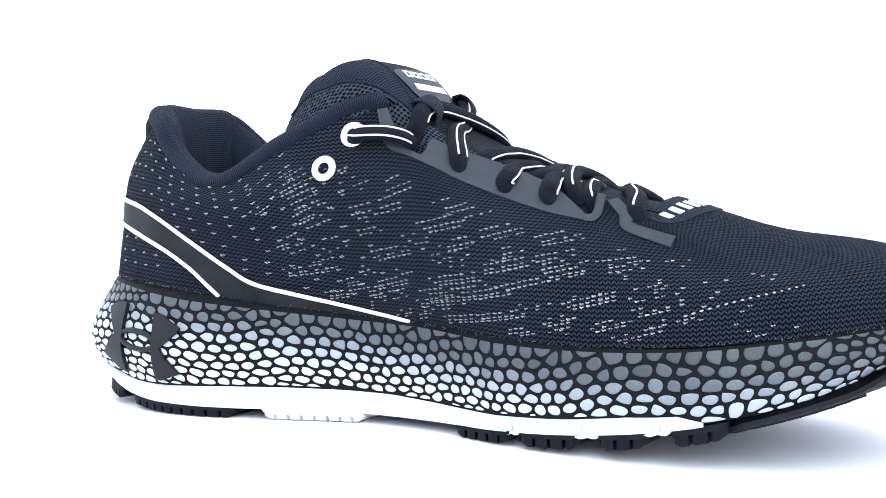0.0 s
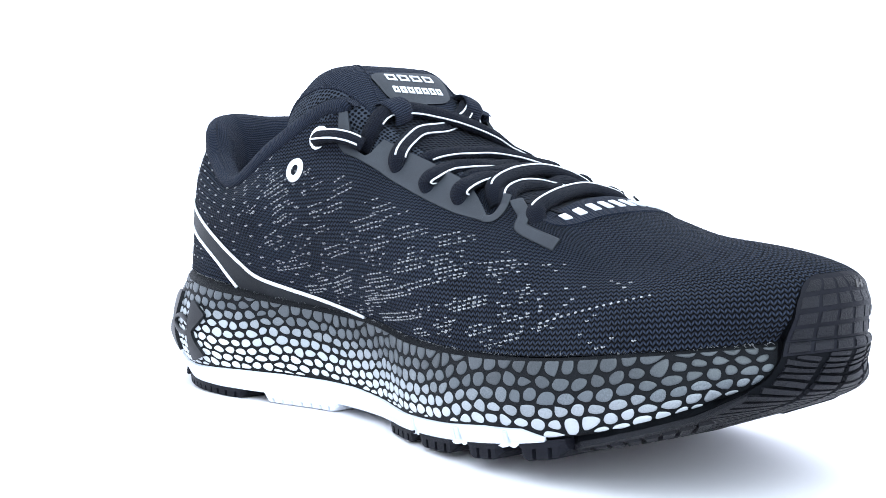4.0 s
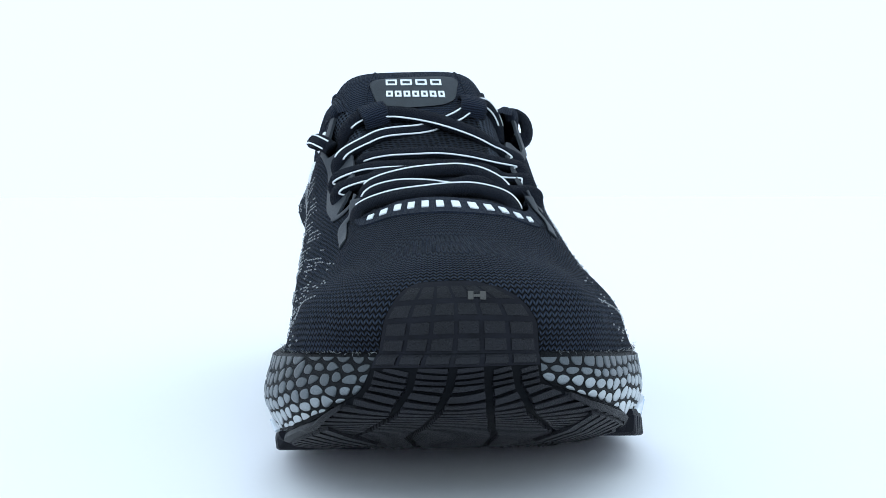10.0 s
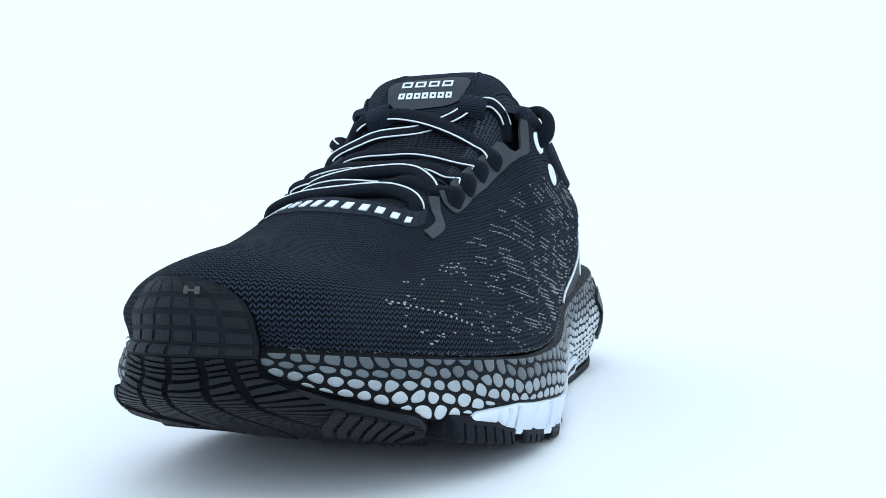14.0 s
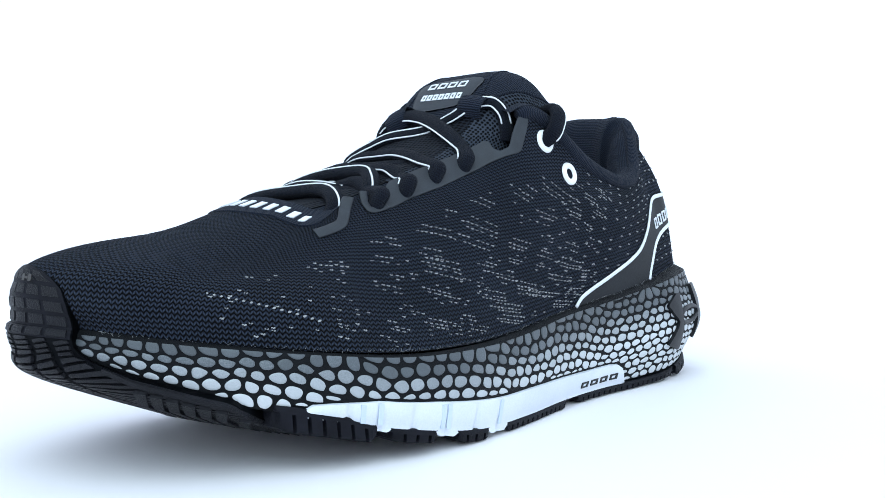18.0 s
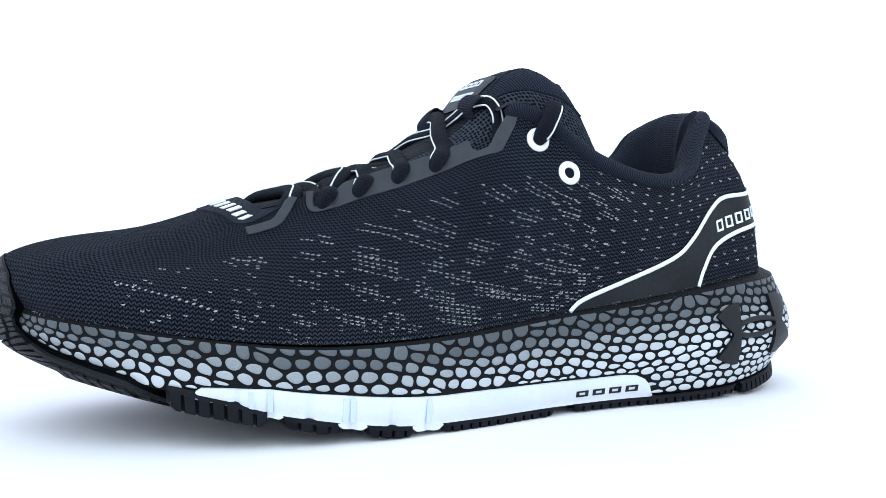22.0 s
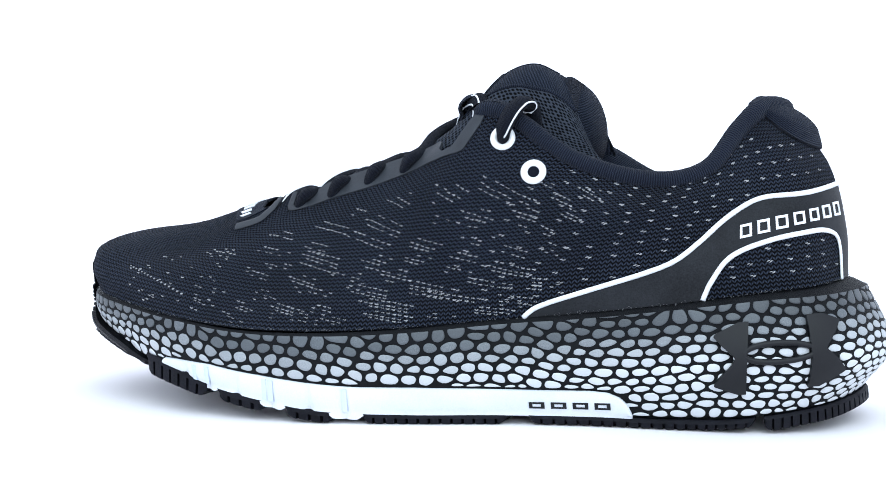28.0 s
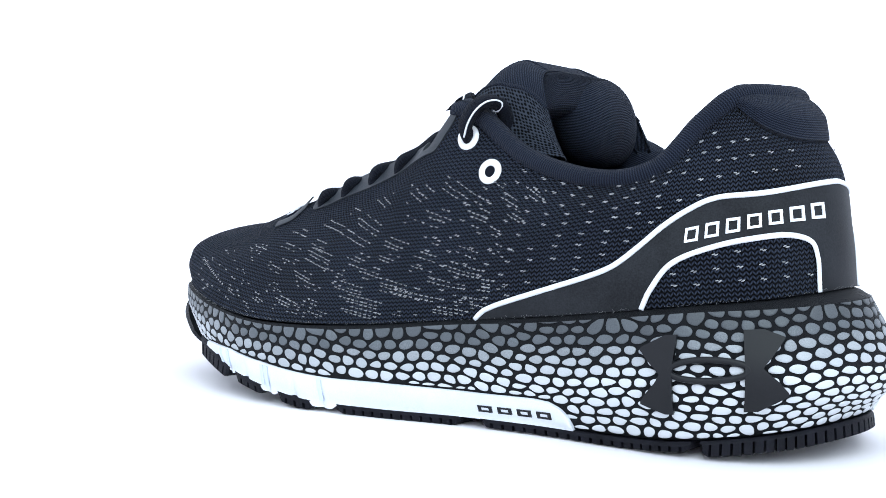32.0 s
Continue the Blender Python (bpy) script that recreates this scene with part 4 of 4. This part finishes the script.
# writing on the outer heel, on the sidewall strip and on the tongue stays plain: each sign is a small open frame of bars
def sign(at, a0, a1, b0, b1, stroke_a, stroke_b, material, parent, label):
    """Bars round a small field; at(a, b, lift) gives places on the surface, all in its own two measures."""
    bars = ((a0, a1, b1 - stroke_b, b1), (a0, a1, b0, b0 + stroke_b),
            (a0, a0 + stroke_a, b0 + stroke_b, b1 - stroke_b), (a1 - stroke_a, a1, b0 + stroke_b, b1 - stroke_b))
    v_, f_ = [], []
    for p0, p1, q0, q1 in bars:
        k_ = len(v_)
        for lift_ in (-0.3, 0.0):
            for q in (q0, q1):
                for p_ in spread(4, p0, p1):
                    v_.append(at(p_, q, lift_)[0])
        quads = [(i + 8, i + 9, i + 13, i + 12) for i in range(3)] + [(i, i + 1, i + 9, i + 8) for i in range(3)]
        quads += [(i + 5, i + 4, i + 12, i + 13) for i in range(3)] + [(4, 0, 8, 12), (3, 7, 15, 11)]
        f_ += [tuple(k_ + i for i in q) for q in quads]
    ob = part("print_bar", v_, f_, material, parent, label, smooth=False)
    bm = bmesh.new()
    bm.from_mesh(ob.data)
    bmesh.ops.recalc_face_normals(bm, faces=bm.faces)
    bm.to_mesh(ob.data)
    bm.free()


for k in range(7):
    s0, tilt = 2.2 - k * 0.272, 0.366 + 0.005 * k
    sign(lambda p_, q, e: upper_skin.at(p_, q, 0.78 + e), s0 - 0.05, s0 - 0.235, tilt, tilt + 0.072, -0.036, 0.0135, print_white, overlay_outer, "white printed bars")
for k in range(4):
    s0 = 4.64 - k * 0.245
    sign(lambda p_, q, e: sole_skin.at(p_, q, 1.78 + e), s0, s0 - 0.175, 0.088, 0.16, -0.04, 0.018, logo_black, outer_strip, "black printed bars")
for r0, tall_, count_ in ((0.668, 0.037, 4), (0.604, 0.03, 7)):
    for k in range(count_):
        wide = 0.225 / count_
        q0 = 0.41 + k * wide
        sign(lambda p_, q, e: tongue_face.at(q, p_, 1.15 + e), q0, q0 + wide * 0.76, r0, r0 + tall_, 0.0075, 0.0085, print_white, tongue_label, "white printed bars")

# emblem on both sides of the heel: two waisted blocks and an oval between them
FRONT_EDGE = chart("0.24 2.16, 0.335 2.52, 0.4 2.44, 0.5 2.29, 0.56 2.24, 0.65 2.4, 0.75 2.56, 0.85 2.2")
BACK_EDGE = chart("0.25 1.38, 0.4 1.1, 0.5 1.2, 0.6 1.32, 0.7 1.21, 0.8 1.1, 0.9 1.4")


def emblem_block(edge, inner, h0, h1, turn):
    h_ = spread(30, h0, h1)
    outer_s, inner_s = np.interp(h_, *edge), np.full(30, inner)
    grid_, under_ = [], []
    for k in spread(8, 0, 1):
        s_ = turn(inner_s + (outer_s - inner_s) * k)
        grid_.append(sole_skin.at(s_, h_, 1.7))
        under_.append(sole_skin.at(s_, h_, 0.2))
    g, u_ = np.stack(grid_), np.stack(under_)
    r_n, c_n = g.shape[:2]
    k_ = r_n * c_n
    rim_ = ([j * c_n for j in range(r_n)] + [(r_n - 1) * c_n + i for i in range(1, c_n)] + [j * c_n + c_n - 1 for j in range(r_n - 2, -1, -1)] + [i for i in range(c_n - 2, 0, -1)])
    ob = part("emblem_block", np.vstack([g.reshape(-1, 3), u_.reshape(-1, 3)]), [tuple(f) for f in grid_faces(r_n, c_n)] + [(b, a, a + k_, b + k_) for a, b in zip(rim_, rim_[1:] + rim_[:1])], logo_black, midsole, "black rubber emblem")
    bm = bmesh.new()
    bm.from_mesh(ob.data)
    bmesh.ops.recalc_face_normals(bm, faces=bm.faces)
    bm.to_mesh(ob.data)
    bm.free()
    sharpen(ob, 40)


for turn in (lambda s_: s_, lambda s_: 24 - (s_ + 0.46)):
    emblem_block(FRONT_EDGE, 2.1, 0.25, 0.84, turn)
    emblem_block(BACK_EDGE, 1.46, 0.27, 0.86, turn)
    a_ = spread(49, 0, 2 * math.pi)[:-1]
    s_, h_ = turn(1.78 + 0.36 * np.cos(a_)), 0.585 + 0.075 * np.sin(a_)
    tube("emblem_oval", sole_skin.at(s_, h_, 0.9), 1.0, 0.9, logo_black, midsole, "black rubber emblem", sole_skin.normal(s_, h_), 8, closed=True)


# lace stays: charcoal film along both sides of the throat
def stay(s_values, low, label):
    s_ = spread(int(abs(s_values[-1] - s_values[0]) * 40), s_values[0], s_values[-1])
    low_ = np.interp(s_, s_values, low)
    return skin_sheet("lace_stay", upper_skin, s_, low_, np.interp(s_, *THROAT) - 0.002, 8, 0.6, 1.1, film_grey, shoe, label)


stay((6.05, 6.13, 6.2, 6.43, 6.67, 7.0, 7.4, 7.83, 8.07, 8.37, 8.44), (0.95, 0.875, 0.87, 0.872, 0.875, 0.87, 0.852, 0.848, 0.83, 0.845, 0.87), "charcoal film lace stay with holes")
stay((15.64, 15.77, 16.13, 16.47, 16.8, 17.2, 17.57, 17.85, 17.95), (0.79, 0.775, 0.777, 0.8, 0.825, 0.85, 0.85, 0.85, 0.87), "charcoal film lace stay with holes")


def strap(points, wide, label):
    """A flat strip over places (station, height), a little wider at its foot."""
    s_, h_ = open_spline(np.array(points), spread(60, 0, 1)).T
    return tube("stay_strap", upper_skin.at(s_, h_, 0.45 + 1.4 * np.clip((h_ - 0.92) / 0.08, 0, 1)), wide, 0.34, film_grey, shoe, label, upper_skin.normal(s_, h_), 10)


strap([(8.2, 0.85), (8.35, 0.85), (8.49, 0.862), (8.7, 0.915), (8.96, 0.99)], 1.3, "narrow charcoal film strap")
strap([(9.3, 0.822), (9.12, 0.82), (8.95, 0.828), (8.93, 0.85), (9.06, 0.905), (9.25, 0.968), (9.32, 0.995)], 1.9, "narrow charcoal film strap")
strap([(15.72, 0.79), (15.6, 0.8), (15.45, 0.836), (15.15, 0.92), (14.84, 0.995)], 1.5, "narrow charcoal film strap")
strap([(14.76, 0.752), (14.92, 0.764), (15.1, 0.78), (15.17, 0.805), (15.0, 0.86), (14.82, 0.915), (14.7, 0.985)], 2.1, "narrow charcoal film strap")

# dark band with white dashes at the foot of the throat
band = skin_sheet("throat_band", upper_skin, spread(60, 9.55, 14.3), np.interp(spread(60, 9.55, 14.3), (9.55, 10.4, 10.8, 14.3), (0.9, 0.928, 0.938, 0.93)), np.full(60, 0.998), 5, 0.5, 1.0, cloth_black, shoe, "black band with white dashes")
DASH_LINE = chart("10 0.945, 10.4 0.956, 10.8 0.964, 13.9 0.964")
for k in range(-1, 11):
    s0 = 10.42 + k * 0.315
    dash_h = float(np.interp(s0, *DASH_LINE))
    mark("white_dash", upper_skin, s0, s0 + 0.155, dash_h - 0.012, dash_h + 0.012, 0.85, 0.6, print_white, band, "white dash")

# eyelets: four white rings, the lower pair open
for s0, h0 in ((5.3, 0.858), (5.73, 0.925), (18.63, 0.805), (18.28, 0.905)):
    p, n_ = upper_skin.at(s0, h0, -0.45)[0], upper_skin.normal(s0, h0)[0]
    e1 = np.cross(n_, (0, 0, 1.0))
    e1 /= np.linalg.norm(e1)
    e2 = np.cross(n_, e1)
    a_ = spread(33, 0, 2 * math.pi)[:-1]
    rings = []
    for rad, up_ in ((2.0, -1.0), (2.0, 0.5), (2.35, 1.15), (3.2, 1.45), (4.1, 1.1), (4.5, 0.4), (4.5, -0.4)):
        rings.append(p + n_ * up_ + np.outer(np.cos(a_), e1) * rad + np.outer(np.sin(a_), e2) * rad)
    eyelet = part("eyelet", np.concatenate(rings), [f[::-1] for f in grid_faces(7, 32, True)], plastic_white, shoe, "white plastic eyelet ring")
    part("hole", p + n_ * 0.55 + np.outer(np.cos(a_), e1) * 2.1 + np.outer(np.sin(a_), e2) * 2.1, [tuple(range(32))], lace_black, eyelet, "dark hole")

# white flecks knitted into the upper
rng = random.Random(7)
fleck_v, fleck_f = [], []


def fleck(s0, h0, long, high, turn_):
    """A tiny raised bead of thread."""
    p, n_ = upper_skin.at(s0, h0, 0.15)[0], upper_skin.normal(s0, h0)[0]
    ahead = upper_skin.at(s0 + 0.02, h0)[0] - upper_skin.at(s0 - 0.02, h0)[0]
    ahead /= np.linalg.norm(ahead)
    upw = np.cross(n_, ahead)
    d1 = ahead * math.cos(turn_) + upw * math.sin(turn_)
    d2 = np.cross(n_, d1)
    k_ = len(fleck_v)
    for x_, y_, z_ in ((-1, 0, 0), (-0.4, -1, 0), (0.5, -1, 0), (1, 0, 0), (0.4, 1, 0), (-0.5, 1, 0), (-0.3, 0, 1), (0.3, 0, 1)):
        fleck_v.append(p + d1 * long * x_ + d2 * high * y_ + n_ * 0.3 * z_)
    for f in ((0, 1, 6), (1, 2, 7, 6), (2, 3, 7), (3, 4, 7), (4, 5, 6, 7), (5, 0, 6)):
        fleck_f.append(tuple(k_ + i for i in f))


def side_flecks(first, last, flip):
    """Rows of paired dashes at the heel that turn into slanting swarms of dots towards the toe."""
    def place(s_):
        return s_ if not flip else 24 - s_

    line_ = LINE_OUTER
    for row in range(12):
        s_ = 0.55
        while s_ < 5.6:
            h_ = 0.135 + row * 0.077 + 0.012 * (s_ - 3) + rng.uniform(-0.006, 0.006)
            limit = np.interp(s_, *line_)
            arch = np.interp(s_, ARCH_OUTER[0], ARCH_OUTER[1]) if 0.5 < s_ < 2.75 else 0
            free = h_ > limit + 0.03 or (h_ < arch - 0.035 and h_ > 0.02)
            rim_h = 0.93 if s_ > 1.6 else 0.72 + 0.1 * s_
            if free and h_ < rim_h and not any(abs(s_ - a) < 0.28 and abs(h_ - b) < 0.075 for a, b in ((5.3, 0.858), (5.73, 0.925))) and rng.random() < 0.92:
                lean_ = -1 if flip else 1
                fleck(place(s_), h_, 0.72, 0.24, lean_ * rng.uniform(0.15, 0.45))
                fleck(place(s_ + 0.036), h_ + 0.006, 0.62, 0.2, lean_ * rng.uniform(0.0, 0.3))
            s_ += 0.295 + rng.uniform(-0.02, 0.02)
    # slanting windows of stitches, a few short rows each, that sink towards the heel
    way_ = -1 if flip else 1
    for tier in range(10):
        run_mm = 128 + (tier % 2) * 12 + rng.uniform(-3, 3)
        while run_mm < 288:
            base = 4 + tier * 6.1 + rng.uniform(-1.2, 1.2)
            lines_, count_ = rng.choice((2, 3, 3, 4)), rng.choice((5, 6, 8, 9))
            bright = rng.choice((0.45, 0.75, 0.9, 0.95))
            for j in range(lines_):
                short = abs(j - (lines_ - 1) / 2)
                for i in range(count_):
                    mm = run_mm + (i + 0.5 * (j % 2)) * 2.05 + j * 0.9 + rng.uniform(-0.15, 0.15)
                    s_, h_ = mm / 30, (base + i * 0.62 - j * 1.3 + rng.uniform(-0.1, 0.1)) / 64
                    faint = min(1, max(0, (s_ - 4.2) / 0.5)) * min(1, max(0, (9.3 - s_) / 1.8))
                    under = np.interp(s_, *line_) if s_ < 4.8 else 0
                    end_ = min(i, count_ - 1 - i) < short
                    if under + 0.03 < h_ < 0.83 - 0.045 * (s_ - 5) and h_ > 0.02 and rng.random() < (0.15 + 0.85 * faint) * bright * (0.5 if end_ else 1):
                        big = rng.uniform(0.75, 1.1) * (0.75 + 0.25 * bright)
                        bow = rng.uniform(0.2, 0.7) * way_
                        fleck(place(s_), h_, 0.48 * big, 0.26 * big, bow)
                        fleck(place(s_ + 0.022), h_ + 0.003, 0.38 * big, 0.2 * big, bow - 0.6 * way_)
            run_mm += count_ * 2.05 + rng.uniform(2, 6)
    for k in range(16):
        fleck(place(8.95 + k * 0.075), 0.2 + k * 0.016, 0.72 - 0.02 * k, 0.32, 0.3)


side_flecks(0, 0, False)
side_flecks(0, 0, True)
tagged(part("thread_flecks", fleck_v, fleck_f, thread_white, upper, "white thread flecks knitted into the cloth"), kind="stuff")

# frayed fibres along the lower edge of the knit
fibre_v, fibre_f = [], []
for k in range(850):
    s0 = rng.uniform(0, 24)
    if min(abs(s0 - 12), 12) < 0.75:
        continue
    p, n_ = upper_skin.at(s0, 0.005, 0.2)[0], upper_skin.normal(s0, 0.01)[0]
    ahead = upper_skin.at(s0 + 0.02, 0)[0] - upper_skin.at(s0 - 0.02, 0)[0]
    ahead /= np.linalg.norm(ahead)
    way = n_ * rng.uniform(0.3, 1) + ahead * rng.uniform(-1, 1) + np.array((0, 0, rng.uniform(-0.5, 0.7)))
    way *= rng.uniform(0.5, 1.7)
    bend_ = np.array((rng.uniform(-0.3, 0.3), rng.uniform(-0.3, 0.3), rng.uniform(-0.3, 0.5)))
    k_ = len(fibre_v)
    for f, thick in ((0, 0.09), (0.5, 0.07), (1.0, 0.02)):
        c_ = p + way * f + bend_ * f * (1 - f) * 2
        fibre_v += [c_ + ahead * thick, c_ - ahead * thick * 0.5 + n_ * thick, c_ - ahead * thick * 0.5 - n_ * thick]
    for j in range(2):
        fibre_f += [(k_ + j * 3 + i, k_ + j * 3 + (i + 1) % 3, k_ + j * 3 + 3 + (i + 1) % 3, k_ + j * 3 + 3 + i) for i in range(3)]
tagged(part("frayed_fibre", fibre_v, fibre_f, thread_white, upper, "loose pale fibres along the edge of the knit"), kind="stuff")

# ---- pebbled skin of the midsole: cells of a net, each raised and rounded ----
fine_s = spread(1441, 0, 24)
mid_line = sole_skin.at(fine_s, np.full(1441, 0.55))
far = np.concatenate([[0], np.cumsum(np.linalg.norm(np.diff(mid_line, axis=0), axis=1))])
rise_line = np.stack([sole_skin.at(fine_s, np.full(1441, h)) for h in spread(15, 0, 1)])
tall = np.linalg.norm(np.diff(rise_line, axis=0), axis=2).sum(0)
tall = np.convolve(np.concatenate([tall[-61:-1], tall, tall[1:61]]), np.ones(121) / 121, "valid")
girth_mm = far[-1]


def s_of(a_):
    return np.interp(a_ % girth_mm, far, fine_s)


def tall_at(a_):
    return float(np.interp(s_of(a_), fine_s, tall))


# how wide and tall the cells are along the sole, and how the silver fades towards the rim
COLUMN = chart("0 5.7, 3 6.1, 6 6.1, 8 6.2, 10 5.6, 11 4.8, 13 4.8, 14 5.5, 15.5 6.0, 17 5.2, 18.5 5.2, 20 5.9, 24 5.7")
ROW = chart("0 3.2, 4 3.3, 6 3.8, 8.5 4.1, 10 3.4, 11 3.0, 13 3.0, 14 3.6, 15.5 4.1, 17 3.5, 18.5 3.3, 24 3.2")
# paint fade; stations 0 to 5 also carry the shade of the outer heel
FADE = chart("0 1.05, 5 0.95, 9 0.75, 11 1.0, 13 1.5, 16 1.4, 18 1.0, 20 0.82, 24 0.85")
FADE_MOST = chart("0 1, 9.5 1, 11 0.85, 13 0.66, 14.5 0.85, 16 1, 24 1")
FADE_LEAST = chart("0 0.16, 4 0.18, 6 0.24, 9 0.25, 10 0.22, 11 0.16, 13 0.11, 16 0.1, 18 0.13, 20 0.16, 24 0.16")


def col_pitch(s_):
    return np.interp(s_, *COLUMN)


def row_pitch(s_):
    return np.interp(s_, *ROW)


rng = random.Random(21)
fine_a = spread(2000, 0, girth_mm)
count_a = np.concatenate([[0], np.cumsum(np.diff(fine_a) / col_pitch(s_of(fine_a[:-1] + 0.01)))])
count_a *= round(count_a[-1]) / count_a[-1]
seeds = []
for row_k in range(18):
    for col_k in range(int(round(count_a[-1]))):
        u_ = (col_k + 0.5 * (row_k % 2) + 0.1 * row_k + rng.uniform(-0.21, 0.21)) % count_a[-1]
        a_ = float(np.interp(u_, count_a, fine_a))
        s_ = float(s_of(a_))
        b_ = (row_k + 0.4 + rng.uniform(-0.22, 0.22) + 0.35 * math.sin(u_ * 0.55)) * float(row_pitch(s_))
        if 0 < b_ < tall_at(a_) + 0.6:
            seeds.append((a_, b_))
seeds = np.array(seeds)


def guard_line(s_):
    """How far up the wall, in the pebbles' own measure, the toe guard reaches at a station."""
    up_ = spread(40, 0, 1)
    reach_ = float(front_skin.at(s_, min(float(edge_at(s_)), 0.48))[0, 2])
    return float(np.interp(reach_, sole_skin.at(np.full(40, s_), up_)[:, 2], up_)) * float(np.interp(s_, fine_s, tall))


def clipped(poly, px, py, nx, ny):
    """The piece of a polygon that lies on the side of a line to which its normal does not point."""
    out = []
    for k_ in range(len(poly)):
        p_, q_ = poly[k_], poly[(k_ + 1) % len(poly)]
        dp = (p_[0] - px) * nx + (p_[1] - py) * ny
        dq = (q_[0] - px) * nx + (q_[1] - py) * ny
        if dp <= 0:
            out.append(p_)
        if dp * dq < 0:
            f_ = dp / (dp - dq)
            out.append((p_[0] + (q_[0] - p_[0]) * f_, p_[1] + (q_[1] - p_[1]) * f_))
    return out


def rounded(poly, times=2):
    for _ in range(times):
        q_ = np.roll(poly, -1, 0)
        poly = np.stack([poly * 0.74 + q_ * 0.26, poly * 0.26 + q_ * 0.74], 1).reshape(-1, 2)
    return poly


joined_v, joined_f, joined_uv, single = [], [], [], 0
order = np.argsort(seeds[:, 0])
seeds = seeds[order]
for k in range(len(seeds)):
    a0, b0 = seeds[k]
    s0 = float(s_of(a0))
    height = tall_at(a0)
    wide_, row_ = float(col_pitch(s0)), float(row_pitch(s0))
    stretch = wide_ / row_ / 1.1547
    groove_ = (0.2 + 0.095 * row_) * rng.uniform(0.8, 1.25)
    d = seeds - seeds[k]
    d[:, 0] = (d[:, 0] + girth_mm / 2) % girth_mm - girth_mm / 2
    near = np.where((np.abs(d[:, 0]) < 18) & (np.abs(d[:, 1]) < 13))[0]
    poly = [(-9, -7), (9, -7), (9, 7), (-9, 7)]
    for j in near:
        if j != k:
            dx, dy = d[j] / 2
            nx, ny = dx / stretch ** 2, dy
            long_ = math.hypot(nx, ny)
            poly = clipped(poly, dx - nx / long_ * groove_, dy - ny / long_ * groove_, nx, ny)
    floor_b, slope_b = 0.6, 0.0
    if 9.5 < s0 < 14.7:
        if edge_at(s0) > 0.48:
            continue
        floor_b = guard_line(s0) + 0.5
        slope_b = (guard_line(s0 + 0.08) - guard_line(s0 - 0.08)) / float(np.interp(s0 + 0.08, fine_s, far) - np.interp(s0 - 0.08, fine_s, far))
    if 3.5 < s0 < 9.24:
        floor_b = float(np.interp(s0, *OUTER_TOP)) * height + 0.9
    if 14.85 < s0 < 23.5:
        floor_b = float(np.interp(s0, *INNER_TOP)) * height + 0.9
    poly = clipped(poly, 0, floor_b - b0, slope_b, -1)
    if len(poly) > 2:
        poly = clipped(poly, 0, height + 0.9 - b0, 0, 1)
    if len(poly) < 3:
        continue
    poly = np.array(poly)
    mid_ = poly.mean(0)
    x_, y_ = poly[:, 0], poly[:, 1]
    area = 0.5 * abs(np.dot(x_, np.roll(y_, -1)) - np.dot(y_, np.roll(x_, -1)))
    if area < 1.2:
        continue
    poly = rounded(poly, 3)
    spread_ = np.abs(poly - mid_).max(0) * 0.97
    turn_ = np.arctan2((poly[:, 1] - mid_[1]) / spread_[1], (poly[:, 0] - mid_[0]) / spread_[0])
    poly = poly * 0.82 + 0.18 * (mid_ + np.stack([np.cos(turn_), np.sin(turn_)], 1) * spread_)
    h_mid = (b0 + mid_[1]) / height
    below = height - (b0 + mid_[1])
    fade = min(max((below - 1.2) / min(19.0, max(10.0, height - 3.0)), 0), 1) ** float(np.interp(s0, *FADE))
    fade = max(fade * float(np.interp(s0, *FADE_MOST)), float(np.interp(s0, *FADE_LEAST)))
    fade = min(max(fade + rng.uniform(-0.05, 0.05), 0), 1)
    n_ = len(poly)
    rings = []
    for scale_, lift_ in ((1.0, -0.25), (0.985, 0.16), (0.93, 0.25), (0.55, 0.28)):
        q_ = mid_ + (poly - mid_) * scale_
        rings.append(sole_skin.at(s_of(a0 + q_[:, 0]), (b0 + q_[:, 1]) / height, lift_))
    verts_ = np.concatenate(rings)
    faces_ = grid_faces(4, n_, True)
    turn_round = np.cross(rings[0][n_ // 3] - rings[0][0], rings[0][2 * n_ // 3] - rings[0][0]) @ sole_skin.normal(s0, h_mid)[0] < 0
    flip = faces_[:, ::-1] if turn_round else faces_
    cap = tuple(3 * n_ + i for i in range(n_))
    cap = cap[::-1] if turn_round else cap
    uv_ = np.tile((rng.random(), fade), (len(verts_), 1))
    if 0.6 < s0 < 5.2 and single < 300:
        single += 1
        part("pebble", verts_, [tuple(f) for f in flip] + [cap], pebble_silver, midsole, "", uv_)
    else:
        k0 = sum(len(v) for v in joined_v)
        joined_v.append(verts_)
        joined_uv.append(uv_)
        joined_f += [tuple(i + k0 for i in f) for f in flip] + [tuple(i + k0 for i in cap)]
tagged(part("pebbles", np.concatenate(joined_v), joined_f, pebble_silver, midsole, "raised silver pebbles fading to charcoal", np.concatenate(joined_uv)), kind="stuff")


def motions():
    """The shoe turns evenly on the spot."""
    walk(shoe, [(float(t), pose(0, 0, 0, 0, 0, -25.95 - 6.0892 * t)) for t in range(0, 33)])


motions()
